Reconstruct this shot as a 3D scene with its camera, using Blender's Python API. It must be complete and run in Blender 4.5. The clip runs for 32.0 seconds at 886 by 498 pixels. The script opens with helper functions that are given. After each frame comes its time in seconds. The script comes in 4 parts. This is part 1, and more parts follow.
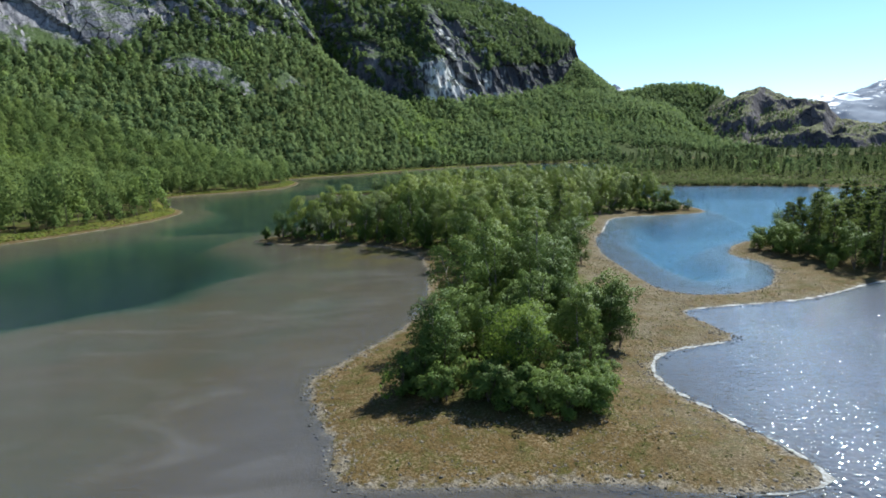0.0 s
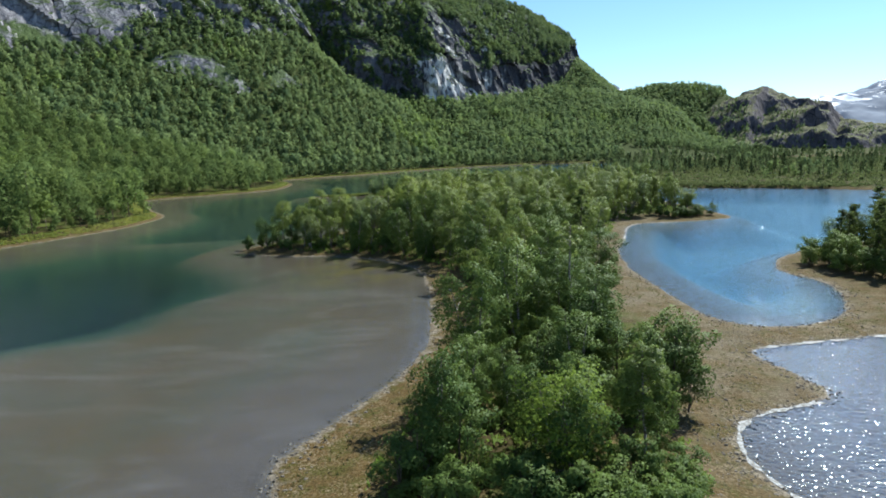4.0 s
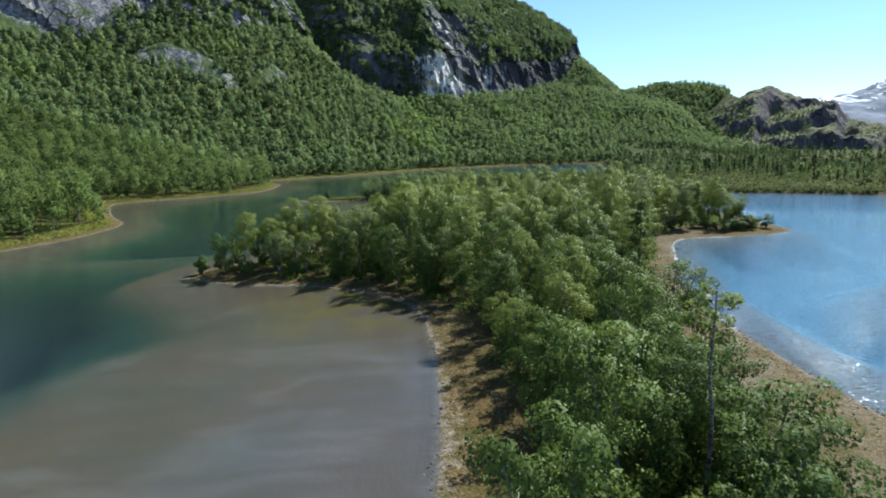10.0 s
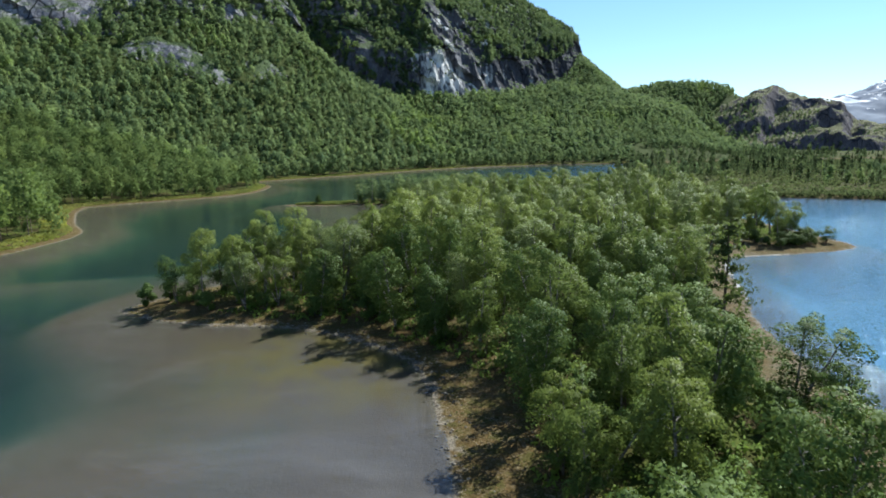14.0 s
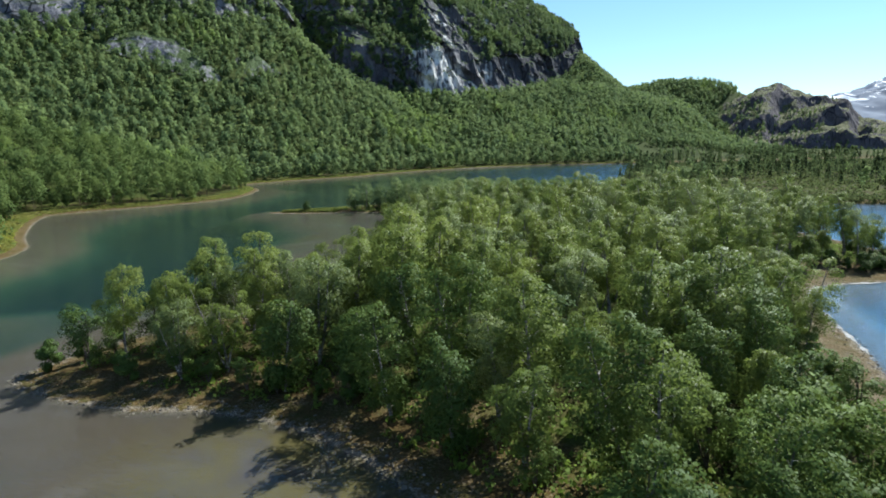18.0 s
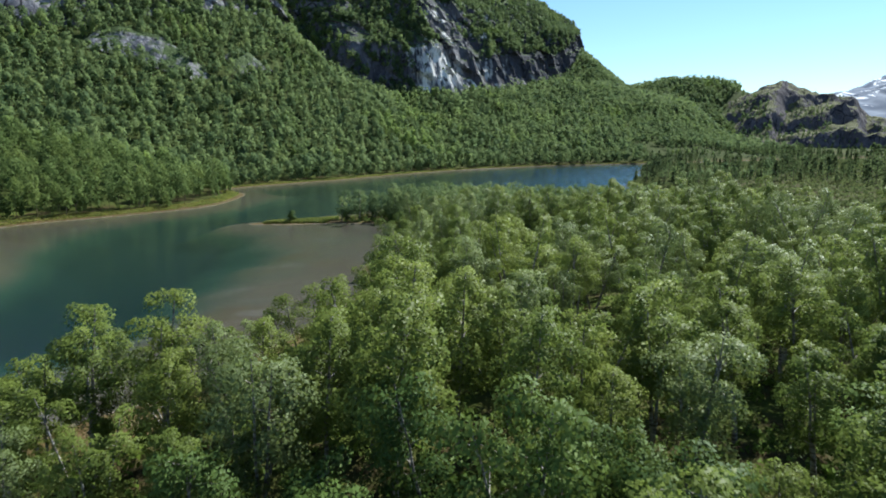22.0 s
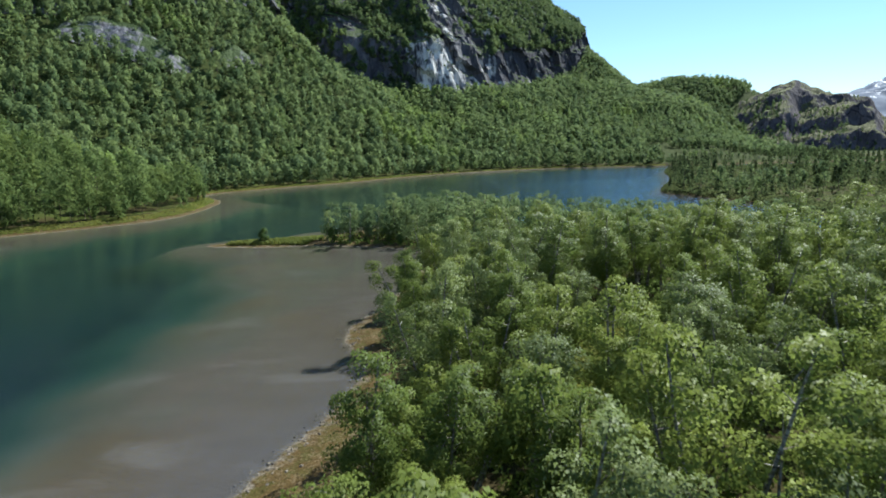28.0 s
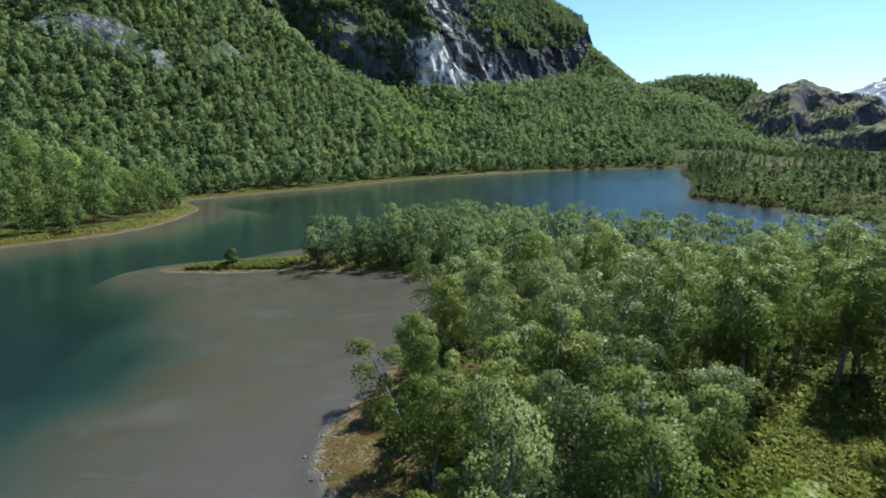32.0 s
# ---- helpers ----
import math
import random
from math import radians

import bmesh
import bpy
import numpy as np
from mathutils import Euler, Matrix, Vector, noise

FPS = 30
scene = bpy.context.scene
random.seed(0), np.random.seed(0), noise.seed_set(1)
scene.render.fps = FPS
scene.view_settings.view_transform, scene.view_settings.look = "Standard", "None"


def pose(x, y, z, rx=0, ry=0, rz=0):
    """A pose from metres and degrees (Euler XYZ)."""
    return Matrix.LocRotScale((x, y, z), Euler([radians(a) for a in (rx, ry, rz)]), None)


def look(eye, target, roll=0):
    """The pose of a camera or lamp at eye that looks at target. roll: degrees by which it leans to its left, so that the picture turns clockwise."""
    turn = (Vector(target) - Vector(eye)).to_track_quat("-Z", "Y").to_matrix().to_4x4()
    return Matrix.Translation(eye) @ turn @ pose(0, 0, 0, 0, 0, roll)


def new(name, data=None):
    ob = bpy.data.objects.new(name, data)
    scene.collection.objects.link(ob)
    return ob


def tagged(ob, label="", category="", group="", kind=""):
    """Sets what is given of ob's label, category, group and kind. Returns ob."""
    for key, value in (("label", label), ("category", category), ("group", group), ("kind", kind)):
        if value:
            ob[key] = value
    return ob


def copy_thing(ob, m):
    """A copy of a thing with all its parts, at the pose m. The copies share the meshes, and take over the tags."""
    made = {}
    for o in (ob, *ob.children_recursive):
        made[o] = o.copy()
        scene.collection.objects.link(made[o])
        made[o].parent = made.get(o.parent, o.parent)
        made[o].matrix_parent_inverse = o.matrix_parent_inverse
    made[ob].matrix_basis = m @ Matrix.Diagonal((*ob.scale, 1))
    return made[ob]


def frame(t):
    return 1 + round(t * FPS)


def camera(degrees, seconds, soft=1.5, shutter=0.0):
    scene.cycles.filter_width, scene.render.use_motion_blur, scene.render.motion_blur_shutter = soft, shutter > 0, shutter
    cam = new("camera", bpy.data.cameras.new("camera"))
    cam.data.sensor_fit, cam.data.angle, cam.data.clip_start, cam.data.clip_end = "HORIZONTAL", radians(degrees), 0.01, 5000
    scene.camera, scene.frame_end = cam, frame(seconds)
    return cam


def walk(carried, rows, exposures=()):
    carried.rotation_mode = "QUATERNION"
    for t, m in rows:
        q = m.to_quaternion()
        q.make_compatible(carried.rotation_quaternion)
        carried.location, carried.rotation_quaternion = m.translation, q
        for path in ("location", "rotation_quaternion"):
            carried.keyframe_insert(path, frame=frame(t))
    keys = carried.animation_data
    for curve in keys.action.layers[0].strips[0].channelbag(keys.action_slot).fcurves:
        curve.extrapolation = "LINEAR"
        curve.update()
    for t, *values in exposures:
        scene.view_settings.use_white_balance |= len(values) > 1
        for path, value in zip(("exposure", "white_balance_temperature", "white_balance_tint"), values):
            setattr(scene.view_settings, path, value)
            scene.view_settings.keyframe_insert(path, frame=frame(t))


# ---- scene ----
cam = camera(72.04, 32.0, soft=1.8, shutter=0.35)


def aim(x, y, z, down, right, lean):
    """A camera pose: degrees below the horizon, degrees turned to the right of +y, degrees of lean."""
    m = Matrix.Translation((x, y, z)) @ Matrix.Rotation(-radians(right), 4, "Z") @ Matrix.Rotation(radians(90 - down), 4, "X")
    return m @ Matrix.Rotation(radians(lean), 4, "Z")


walk(cam, [
    (0, aim(0.00, -0.00, 15.00, 9.523, -0.001, -1.437)),
    (3, aim(-0.47, 8.13, 14.92, 9.516, 0.090, -1.399)),
    (6, aim(-0.89, 17.35, 14.85, 9.522, 0.226, -1.317)),
    (9, aim(-1.43, 27.41, 14.72, 9.568, 0.387, -1.146)),
    (13, aim(-2.25, 42.40, 14.74, 9.621, 0.592, -0.923)),
    (17, aim(-3.07, 58.19, 15.08, 9.720, 0.809, -0.947)),
    (20, aim(-3.78, 70.88, 15.21, 9.744, 0.969, -1.120)),
    (23, aim(-4.49, 84.53, 15.41, 9.728, 1.083, -1.139)),
    (25, aim(-5.11, 93.50, 15.42, 9.670, 1.112, -1.083)),
    (28, aim(-6.06, 107.57, 15.30, 9.661, 1.223, -1.030)),
    (30, aim(-6.80, 116.97, 15.22, 9.622, 1.320, -1.005)),
    (32, aim(-7.26, 126.82, 15.20, 9.601, 1.414, -1.032)),
], exposures=[(0, 0.98, 6000, 3), (32, 0.98, 6000, 3)])

# ---- world and sun ----
SUN_AZ, SUN_EL = 42, 46          # degrees right of +y, degrees above the horizon
world = bpy.data.worlds.new("sky")
scene.world = world
world.use_nodes = True
wn, wl = world.node_tree.nodes, world.node_tree.links
sky = wn.new("ShaderNodeTexSky")
sky.sky_type, sky.sun_disc = "NISHITA", False
sky.sun_elevation, sky.sun_rotation = radians(SUN_EL), radians(SUN_AZ)
sky.air_density, sky.dust_density, sky.ozone_density = 1.0, 0.0, 5.0
wl.new(sky.outputs[0], wn["Background"].inputs[0])
wn["Background"].inputs[1].default_value = 0.08
sun_data = bpy.data.lights.new("sun", "SUN")
sun_data.energy, sun_data.angle, sun_data.color = 5.0, radians(0.53), (1.0, 0.96, 0.90)
sun = new("sun", sun_data)
sun.matrix_world = look((0, 0, 0), (-math.sin(radians(SUN_AZ)) * math.cos(radians(SUN_EL)),
                                    -math.cos(radians(SUN_AZ)) * math.cos(radians(SUN_EL)), -math.sin(radians(SUN_EL))))


# ---- materials ----
class Mat:
    """A node material under construction."""

    def __init__(self, name):
        self.m = bpy.data.materials.new(name)
        self.m.use_nodes = True
        self.t = self.m.node_tree
        self.bsdf = self.t.nodes["Principled BSDF"]
        self.out = self.t.nodes["Material Output"]

    def node(self, kind, **ins):
        n = self.t.nodes.new("ShaderNode" + kind)
        for k, v in ins.items():
            self.put(n, k, v)
        return n

    def put(self, n, k, v):
        k = int(k[1:]) if k[0] == "i" and k[1:].isdigit() else k
        s = n.inputs[k]
        if isinstance(v, bpy.types.NodeSocket):
            self.t.links.new(v, s)
        else:
            s.default_value = v

    def noise(self, scale, detail=4.0, rough=0.55, vec=None, dist=0.0):
        n = self.node("TexNoise", Scale=scale, Detail=detail, Roughness=rough, Distortion=dist)
        self.t.links.new(vec if vec else self.pos(), n.inputs["Vector"])
        return n.outputs["Fac"]

    def pos(self):
        if not hasattr(self, "geo"):
            self.geo = self.node("NewGeometry")
        return self.geo.outputs["Position"]

    def stretch(self, x, y, z):
        m = self.node("Mapping")
        m.inputs["Scale"].default_value = (x, y, z)
        self.t.links.new(self.pos(), m.inputs["Vector"])
        return m.outputs[0]

    def comp(self, vec, axis):
        return self.node("SeparateXYZ", Vector=vec).outputs[axis]

    def math(self, op, a, b=0.0, clamp=False):
        n = self.node("Math", i0=a, i1=b)
        n.operation, n.use_clamp = op, clamp
        return n.outputs[0]

    def band(self, v, lo, hi, a=0.0, b=1.0):
        n = self.node("MapRange", Value=v)
        for k, x in (("From Min", lo), ("From Max", hi), ("To Min", a), ("To Max", b)):
            n.inputs[k].default_value = x
        return n.outputs[0]

    def mix(self, f, a, b):
        n = self.node("Mix")
        n.data_type = "RGBA"
        for i, v in ((0, f), (6, a), (7, b)):
            if isinstance(v, bpy.types.NodeSocket):
                self.t.links.new(v, n.inputs[i])
            else:
                n.inputs[i].default_value = v if i == 0 else (*v, 1)
        return n.outputs[2]

    def bump(self, h, strength=0.5, dist=0.1):
        b = self.node("Bump", Height=h, Strength=strength, Distance=dist)
        self.t.links.new(b.outputs[0], self.bsdf.inputs["Normal"])
        return b

    def base(self, col, rough=0.8, spec=0.3):
        self.put(self.bsdf, "Base Color", col if isinstance(col, bpy.types.NodeSocket) else (*col, 1))
        self.put(self.bsdf, "Roughness", rough)
        self.bsdf.inputs["Specular IOR Level"].default_value = spec
        return self.m


def mat_ground():
    k = Mat("ground")
    z = k.comp(k.pos(), 2)
    nz = k.comp(k.geo.outputs["Normal"], 2)
    fine, mid, big = k.noise(9, 5), k.noise(1.3, 4), k.noise(0.12, 3)
    zz = k.math("ADD", z, k.math("MULTIPLY", k.math("SUBTRACT", mid, 0.5), 0.35))
    silt = k.mix(k.noise(0.35, 5, 0.6, k.stretch(0.5, 1.4, 1)), (0.070, 0.058, 0.047), (0.112, 0.094, 0.078))
    silt = k.mix(k.band(k.noise(0.06, 5), 0.50, 0.70), silt, (0.088, 0.068, 0.046))
    silt = k.mix(k.band(k.noise(1.0, 5, 0.6, k.stretch(0.10, 0.22, 1), 0.8), 0.52, 0.80), silt, (0.135, 0.120, 0.110))
    # Light lost in deeper water is painted on the bed as dark teal.
    mid_depth = k.mix(k.noise(0.2, 3), (0.016, 0.050, 0.038), (0.030, 0.068, 0.050))
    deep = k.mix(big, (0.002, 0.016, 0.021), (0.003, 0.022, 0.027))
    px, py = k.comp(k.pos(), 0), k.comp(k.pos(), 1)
    # Right-hand bed painted blue in place of the sky's reflection.
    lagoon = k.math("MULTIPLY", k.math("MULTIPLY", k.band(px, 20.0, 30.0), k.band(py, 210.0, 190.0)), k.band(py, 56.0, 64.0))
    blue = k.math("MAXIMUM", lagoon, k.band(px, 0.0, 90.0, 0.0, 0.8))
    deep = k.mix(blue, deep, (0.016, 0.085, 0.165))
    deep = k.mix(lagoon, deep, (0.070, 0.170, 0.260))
    mid_depth = k.mix(lagoon, mid_depth, (0.085, 0.165, 0.235))
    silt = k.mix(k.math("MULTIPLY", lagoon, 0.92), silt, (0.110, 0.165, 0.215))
    # Outer silt lightened and blued; part of this is painted sky sheen.
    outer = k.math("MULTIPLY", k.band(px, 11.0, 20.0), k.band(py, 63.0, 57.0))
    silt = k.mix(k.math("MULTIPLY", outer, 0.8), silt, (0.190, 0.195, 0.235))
    near = k.node("VectorMath", i1=(-9.0, 89.0, 0.0))
    near.operation = "DISTANCE"
    k.t.links.new(k.pos(), near.inputs[0])
    silt = k.mix(k.math("MULTIPLY", k.band(near.outputs["Value"], 13.0, 4.0), k.band(k.noise(0.3, 4), 0.35, 0.6)), silt, (0.120, 0.098, 0.038))
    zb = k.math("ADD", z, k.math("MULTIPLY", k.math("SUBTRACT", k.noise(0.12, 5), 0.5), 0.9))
    bed = k.mix(k.band(zb, -2.8, -0.9), deep, k.mix(k.band(zb, -1.7, -0.40), mid_depth, silt))
    grit = k.node("TexVoronoi", Scale=11.0)
    k.t.links.new(k.pos(), grit.inputs["Vector"])
    pebble = k.comp(grit.outputs["Color"], 0)
    gravel = k.mix(pebble, (0.070, 0.056, 0.040), (0.24, 0.205, 0.155))
    stubble = k.mix(mid, (0.058, 0.038, 0.014), (0.108, 0.074, 0.027))
    stubble = k.mix(k.band(k.noise(0.9, 5), 0.46, 0.60), stubble, (0.062, 0.056, 0.015))
    stubble = k.mix(k.band(fine, 0.50, 0.66), stubble, (0.036, 0.026, 0.010))
    stubble = k.mix(k.math("MULTIPLY", k.band(pebble, 0.60, 0.95), k.band(k.noise(0.5, 4), 0.34, 0.66)), stubble, (0.20, 0.155, 0.095))
    stubble = k.mix(k.math("MULTIPLY", k.band(k.comp(grit.outputs["Color"], 1), 0.84, 0.92), 0.5), stubble, (0.125, 0.074, 0.034))
    pale = k.math("MULTIPLY", k.math("MULTIPLY", k.band(px, 9.0, 16.0), k.band(px, 45.0, 35.0)), k.band(k.noise(0.4, 5), 0.40, 0.62, 0.15, 0.75))
    stubble = k.mix(pale, stubble, k.mix(pebble, (0.095, 0.078, 0.052), (0.180, 0.150, 0.105)))
    grass = k.mix(mid, (0.042, 0.056, 0.012), (0.076, 0.092, 0.018))
    grass = k.mix(k.band(k.noise(0.35, 4), 0.40, 0.60), grass, (0.045, 0.035, 0.015))
    shore = k.mix(k.band(zz, 0.0, 0.06), gravel, stubble)
    land = k.mix(k.band(zz, 0.48, 0.80), shore, grass)
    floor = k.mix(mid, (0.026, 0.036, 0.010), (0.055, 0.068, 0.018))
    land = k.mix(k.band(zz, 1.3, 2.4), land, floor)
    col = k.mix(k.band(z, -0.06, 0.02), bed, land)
    rock = k.mix(k.noise(0.5, 6), (0.10, 0.095, 0.095), (0.26, 0.25, 0.245))
    col = k.mix(k.band(nz, 0.42, 0.52), rock, col)
    k.bump(k.math("MULTIPLY", k.math("ADD", fine, k.math("MULTIPLY", mid, 2.0)), k.band(z, -0.10, 0.03, 0.22, 1.0)), 0.6, 0.12)
    return k.base(col, 0.95, 0.05)


def mat_rock(name, dark, light, moss, level=0.56, pale_at=None):
    k = Mat(name)
    n = k.comp(k.node("NewGeometry").outputs["Normal"], 2)
    crack = k.noise(1.0, 5, 0.65, k.stretch(0.16, 0.16, 0.030), 0.3)
    slab = k.noise(1.0, 5, 0.6, k.stretch(0.022, 0.022, 0.016), 0.4)
    grain = k.noise(0.6, 6)

    def turned(rot, scale):
        m = k.node("Mapping")
        m.inputs["Rotation"].default_value, m.inputs["Scale"].default_value = rot, scale
        k.t.links.new(k.pos(), m.inputs["Vector"])
        return m.outputs[0]

    def blocks(rot, scale):
        """Blocks of rock, each a little lighter or darker, with dark joints between."""
        v = k.node("TexVoronoi", Scale=1.0)
        k.t.links.new(turned(rot, scale), v.inputs["Vector"])
        e = k.node("TexVoronoi", Scale=1.0)
        e.feature = "DISTANCE_TO_EDGE"
        k.t.links.new(turned(rot, scale), e.inputs["Vector"])
        return k.comp(v.outputs["Color"], 0), e.outputs["Distance"]

    tone, joint = blocks((0.45, 0.55, 0.3), (0.075, 0.075, 0.030))
    tone2, joint2 = blocks((0.2, 0.75, 0.1), (0.22, 0.22, 0.07))
    col = k.mix(k.band(slab, 0.40, 0.62), dark, light)
    col = k.mix(k.math("MULTIPLY", tone, 0.7), col, tuple(0.45 * c for c in light))
    col = k.mix(k.math("MULTIPLY", tone2, 0.5), col, tuple(1.15 * c for c in light))
    if pale_at:
        x = k.comp(k.pos(), 0)
        fibre = k.noise(1.0, 5, 0.65, turned((0.3, 0.95, 0.2), (0.30, 0.10, 0.022)), 0.3)
        pale = k.mix(k.band(fibre, 0.36, 0.66), (0.135, 0.128, 0.140), (0.40, 0.375, 0.385))
        pale = k.mix(k.math("MULTIPLY", tone, 0.55), pale, (0.17, 0.165, 0.18))
        col = k.mix(k.band(x, -90.0, -125.0, 0.0, 0.85), col, pale)
        # Face on the right darkened in its colour, for the shade it stands in.
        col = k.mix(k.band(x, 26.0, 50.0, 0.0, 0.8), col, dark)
    col = k.mix(k.math("MULTIPLY", k.band(grain, 0.40, 0.75), 0.5), col, tuple(0.6 * c for c in light))
    col = k.mix(k.band(crack, 0.60, 0.68), col, tuple(0.45 * c for c in dark))
    col = k.mix(k.math("MULTIPLY", k.band(joint, 0.050, 0.012), k.band(k.noise(0.05, 3), 0.42, 0.58)), col, (0.014, 0.014, 0.018))
    col = k.mix(k.math("MULTIPLY", k.band(joint2, 0.06, 0.015), 0.45), col, (0.020, 0.020, 0.024))
    if pale_at:                                   # water runs down the slabs; its sun glint is painted in as white
        wet_glint = k.math("MULTIPLY", k.band(k.noise(1.0, 4, 0.6, k.stretch(0.11, 0.11, 0.016)), 0.60, 0.66), k.band(slab, 0.50, 0.62, 0.0, 0.6))
        d = k.node("VectorMath", i1=pale_at)
        d.operation = "DISTANCE"
        k.t.links.new(k.pos(), d.inputs[0])
        streak = k.band(k.noise(1.0, 5, 0.65, k.stretch(0.22, 0.22, 0.020)), 0.44, 0.56)
        high = k.math("MULTIPLY", k.band(k.noise(1.0, 3, 0.6, k.stretch(0.06, 0.06, 0.035)), 0.58, 0.63), k.math("MULTIPLY", k.band(x, -30.0, -15.0), k.band(x, 75.0, 55.0)))
        wet_glint = k.math("MAXIMUM", k.math("MAXIMUM", wet_glint, high), k.math("MULTIPLY", k.band(d.outputs["Value"], 32.0, 16.0), streak))
        col = k.mix(wet_glint, col, (0.66, 0.62, 0.58))
    soil = k.math("ADD", n, k.math("MULTIPLY", k.math("SUBTRACT", k.noise(0.07, 5), 0.5), 0.8))
    col = k.mix(k.band(soil, level - 0.08, level + 0.06), col, k.mix(k.noise(0.4, 4), moss, tuple(1.7 * c for c in moss)))
    k.bump(k.math("ADD", k.math("ADD", k.math("MULTIPLY", grain, 0.6), k.math("MULTIPLY", tone2, 0.8)), k.math("MULTIPLY", crack, -2.0)), 0.9, 1.2)
    return k.base(col, 0.85, 0.12)


def mat_water():
    k = Mat("water")
    w1 = k.noise(1.0, 1, 0.4, k.stretch(2.3, 4.2, 1.0), 0.6)
    w2 = k.noise(1.0, 2, 0.5, k.stretch(6.0, 10.0, 1.0))
    open_water = k.band(k.comp(k.pos(), 0), -2.0, 22.0)
    calm = k.math("MULTIPLY", k.band(k.noise(0.02, 2), 0.35, 0.65, 0.88, 1.0), k.band(open_water, 0.0, 1.0, 0.15, 0.75))
    b = k.node("Bump", Height=k.math("ADD", k.math("MULTIPLY", w1, calm), k.math("MULTIPLY", w2, k.band(open_water, 0.0, 1.0, 0.05, 0.08))), Strength=1.0, Distance=0.115)
    gl = k.node("BsdfGlossy", Roughness=0.06)
    gl.inputs["Color"].default_value = (0.88, 0.96, 1, 1)
    k.t.links.new(b.outputs[0], gl.inputs["Normal"])
    tr = k.node("BsdfTransparent")
    tr.inputs["Color"].default_value = (0.88, 0.905, 0.91, 1)
    fr = k.node("Fresnel", IOR=1.33)
    k.t.links.new(b.outputs[0], fr.inputs["Normal"])
    mx = k.node("MixShader", i0=fr.outputs[0], i1=tr.outputs[0], i2=gl.outputs[0])
    k.t.links.new(mx.outputs[0], k.out.inputs["Surface"])
    return k.m


def mat_leaf(name, a, b, island=False, rough=0.5, trees=False, thin=0.48):
    k = Mat(name)
    if island:
        cell = k.node("TexVoronoi", Scale=0.19)
        k.t.links.new(k.stretch(1, 1, 0.25), cell.inputs["Vector"])
        one = k.comp(cell.outputs["Color"], 0)
        if trees:                                 # each tree of a wood has its own green
            each = k.node("Attribute")
            each.attribute_name = "tint"
            one = each.outputs["Fac"]
        info = k.math("ADD", k.math("MULTIPLY", one, 0.65), k.math("MULTIPLY", k.noise(0.03, 3), 0.5))
    else:
        info = k.node("ObjectInfo").outputs["Random"]
    geo = k.node("NewGeometry").outputs["Random Per Island"]
    col = k.mix(k.band(info, 0.15, 0.95) if island else info, a, b)
    if island:
        col = k.mix(k.math("MULTIPLY", k.band(k.noise(0.021, 4), 0.53, 0.66), k.band(k.comp(cell.outputs["Color"], 1), 0.2, 0.8)), col, tuple(x * y for x, y in zip(b, (1.15, 1.25, 0.7))))
    col = k.mix(k.math("MULTIPLY", geo, 0.3), col, tuple(0.5 * x for x in a))
    k.base(col, rough, 0.02 if island else 0.08)
    tl = k.node("BsdfTranslucent")
    k.t.links.new(k.mix(0.5, col, (0.18, 0.24, 0.095) if island else (0.20, 0.26, 0.055)), tl.inputs["Color"])
    mx = k.node("MixShader", i0=0.50 if trees else thin, i1=k.bsdf.outputs[0], i2=tl.outputs[0])
    k.t.links.new(mx.outputs[0], k.out.inputs["Surface"])
    return k.m


def mat_bark(name, a, b):
    k = Mat(name)
    n = k.noise(1.0, 4, 0.6, k.stretch(3, 3, 9))
    k.bump(n, 0.5, 0.02)
    return k.base(k.mix(k.band(n, 0.4, 0.6), a, b), 0.85, 0.2)


def mat_snow():
    k = Mat("snowfield")
    n = k.noise(1.0, 6, 0.65, k.stretch(0.005, 0.003, 0.016), 0.8)
    n = k.math("ADD", n, k.math("ADD", k.band(k.comp(k.pos(), 0), 2420.0, 2280.0, 0.0, 0.06), k.band(k.comp(k.pos(), 2), 130.0, 240.0, -0.16, 0.0)))
    # Rock coloured blue to stand in for the air's haze.
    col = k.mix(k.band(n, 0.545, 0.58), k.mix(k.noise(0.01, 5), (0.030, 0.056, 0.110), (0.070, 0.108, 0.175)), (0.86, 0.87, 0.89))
    return k.base(col, 0.8, 0.2)


M_GROUND, M_WATER, M_SNOW = mat_ground(), mat_water(), mat_snow()
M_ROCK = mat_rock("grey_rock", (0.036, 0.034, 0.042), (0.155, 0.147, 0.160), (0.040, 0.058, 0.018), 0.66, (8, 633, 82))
M_ROCK2 = mat_rock("heath_rock", (0.034, 0.028, 0.034), (0.150, 0.125, 0.128), (0.072, 0.072, 0.026), 0.74)
M_LEAF = mat_leaf("birch_leaves", (0.112, 0.154, 0.038), (0.222, 0.258, 0.056), False, 0.45, False, 0.43)
# Paler copy of the birch leaves, with the sunlit sheen as colour.
M_SHEEN = mat_leaf("leaf_sheen_silver", (0.135, 0.172, 0.066), (0.222, 0.260, 0.100), False, 0.45, False, 0.36)
# Distance haze is mixed into this green as extra blue.
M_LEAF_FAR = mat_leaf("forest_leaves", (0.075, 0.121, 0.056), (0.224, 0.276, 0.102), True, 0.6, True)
# Darker copy of the forest leaves; the near bank's shade is in its colour.
M_LEAF_BANK_SHADED = mat_leaf("bank_leaves_shaded", (0.062, 0.100, 0.030), (0.165, 0.208, 0.052), True, 0.6, True)
M_PINE = mat_leaf("pine_needles", (0.034, 0.052, 0.020), (0.060, 0.080, 0.028), False, 0.6)
M_PINE_FAR = mat_leaf("pine_forest", (0.028, 0.040, 0.022), (0.066, 0.084, 0.036), True, 0.6, True)
M_BUSH = mat_leaf("willow_leaves", (0.060, 0.100, 0.024), (0.116, 0.164, 0.036), False, 0.55, False, 0.20)
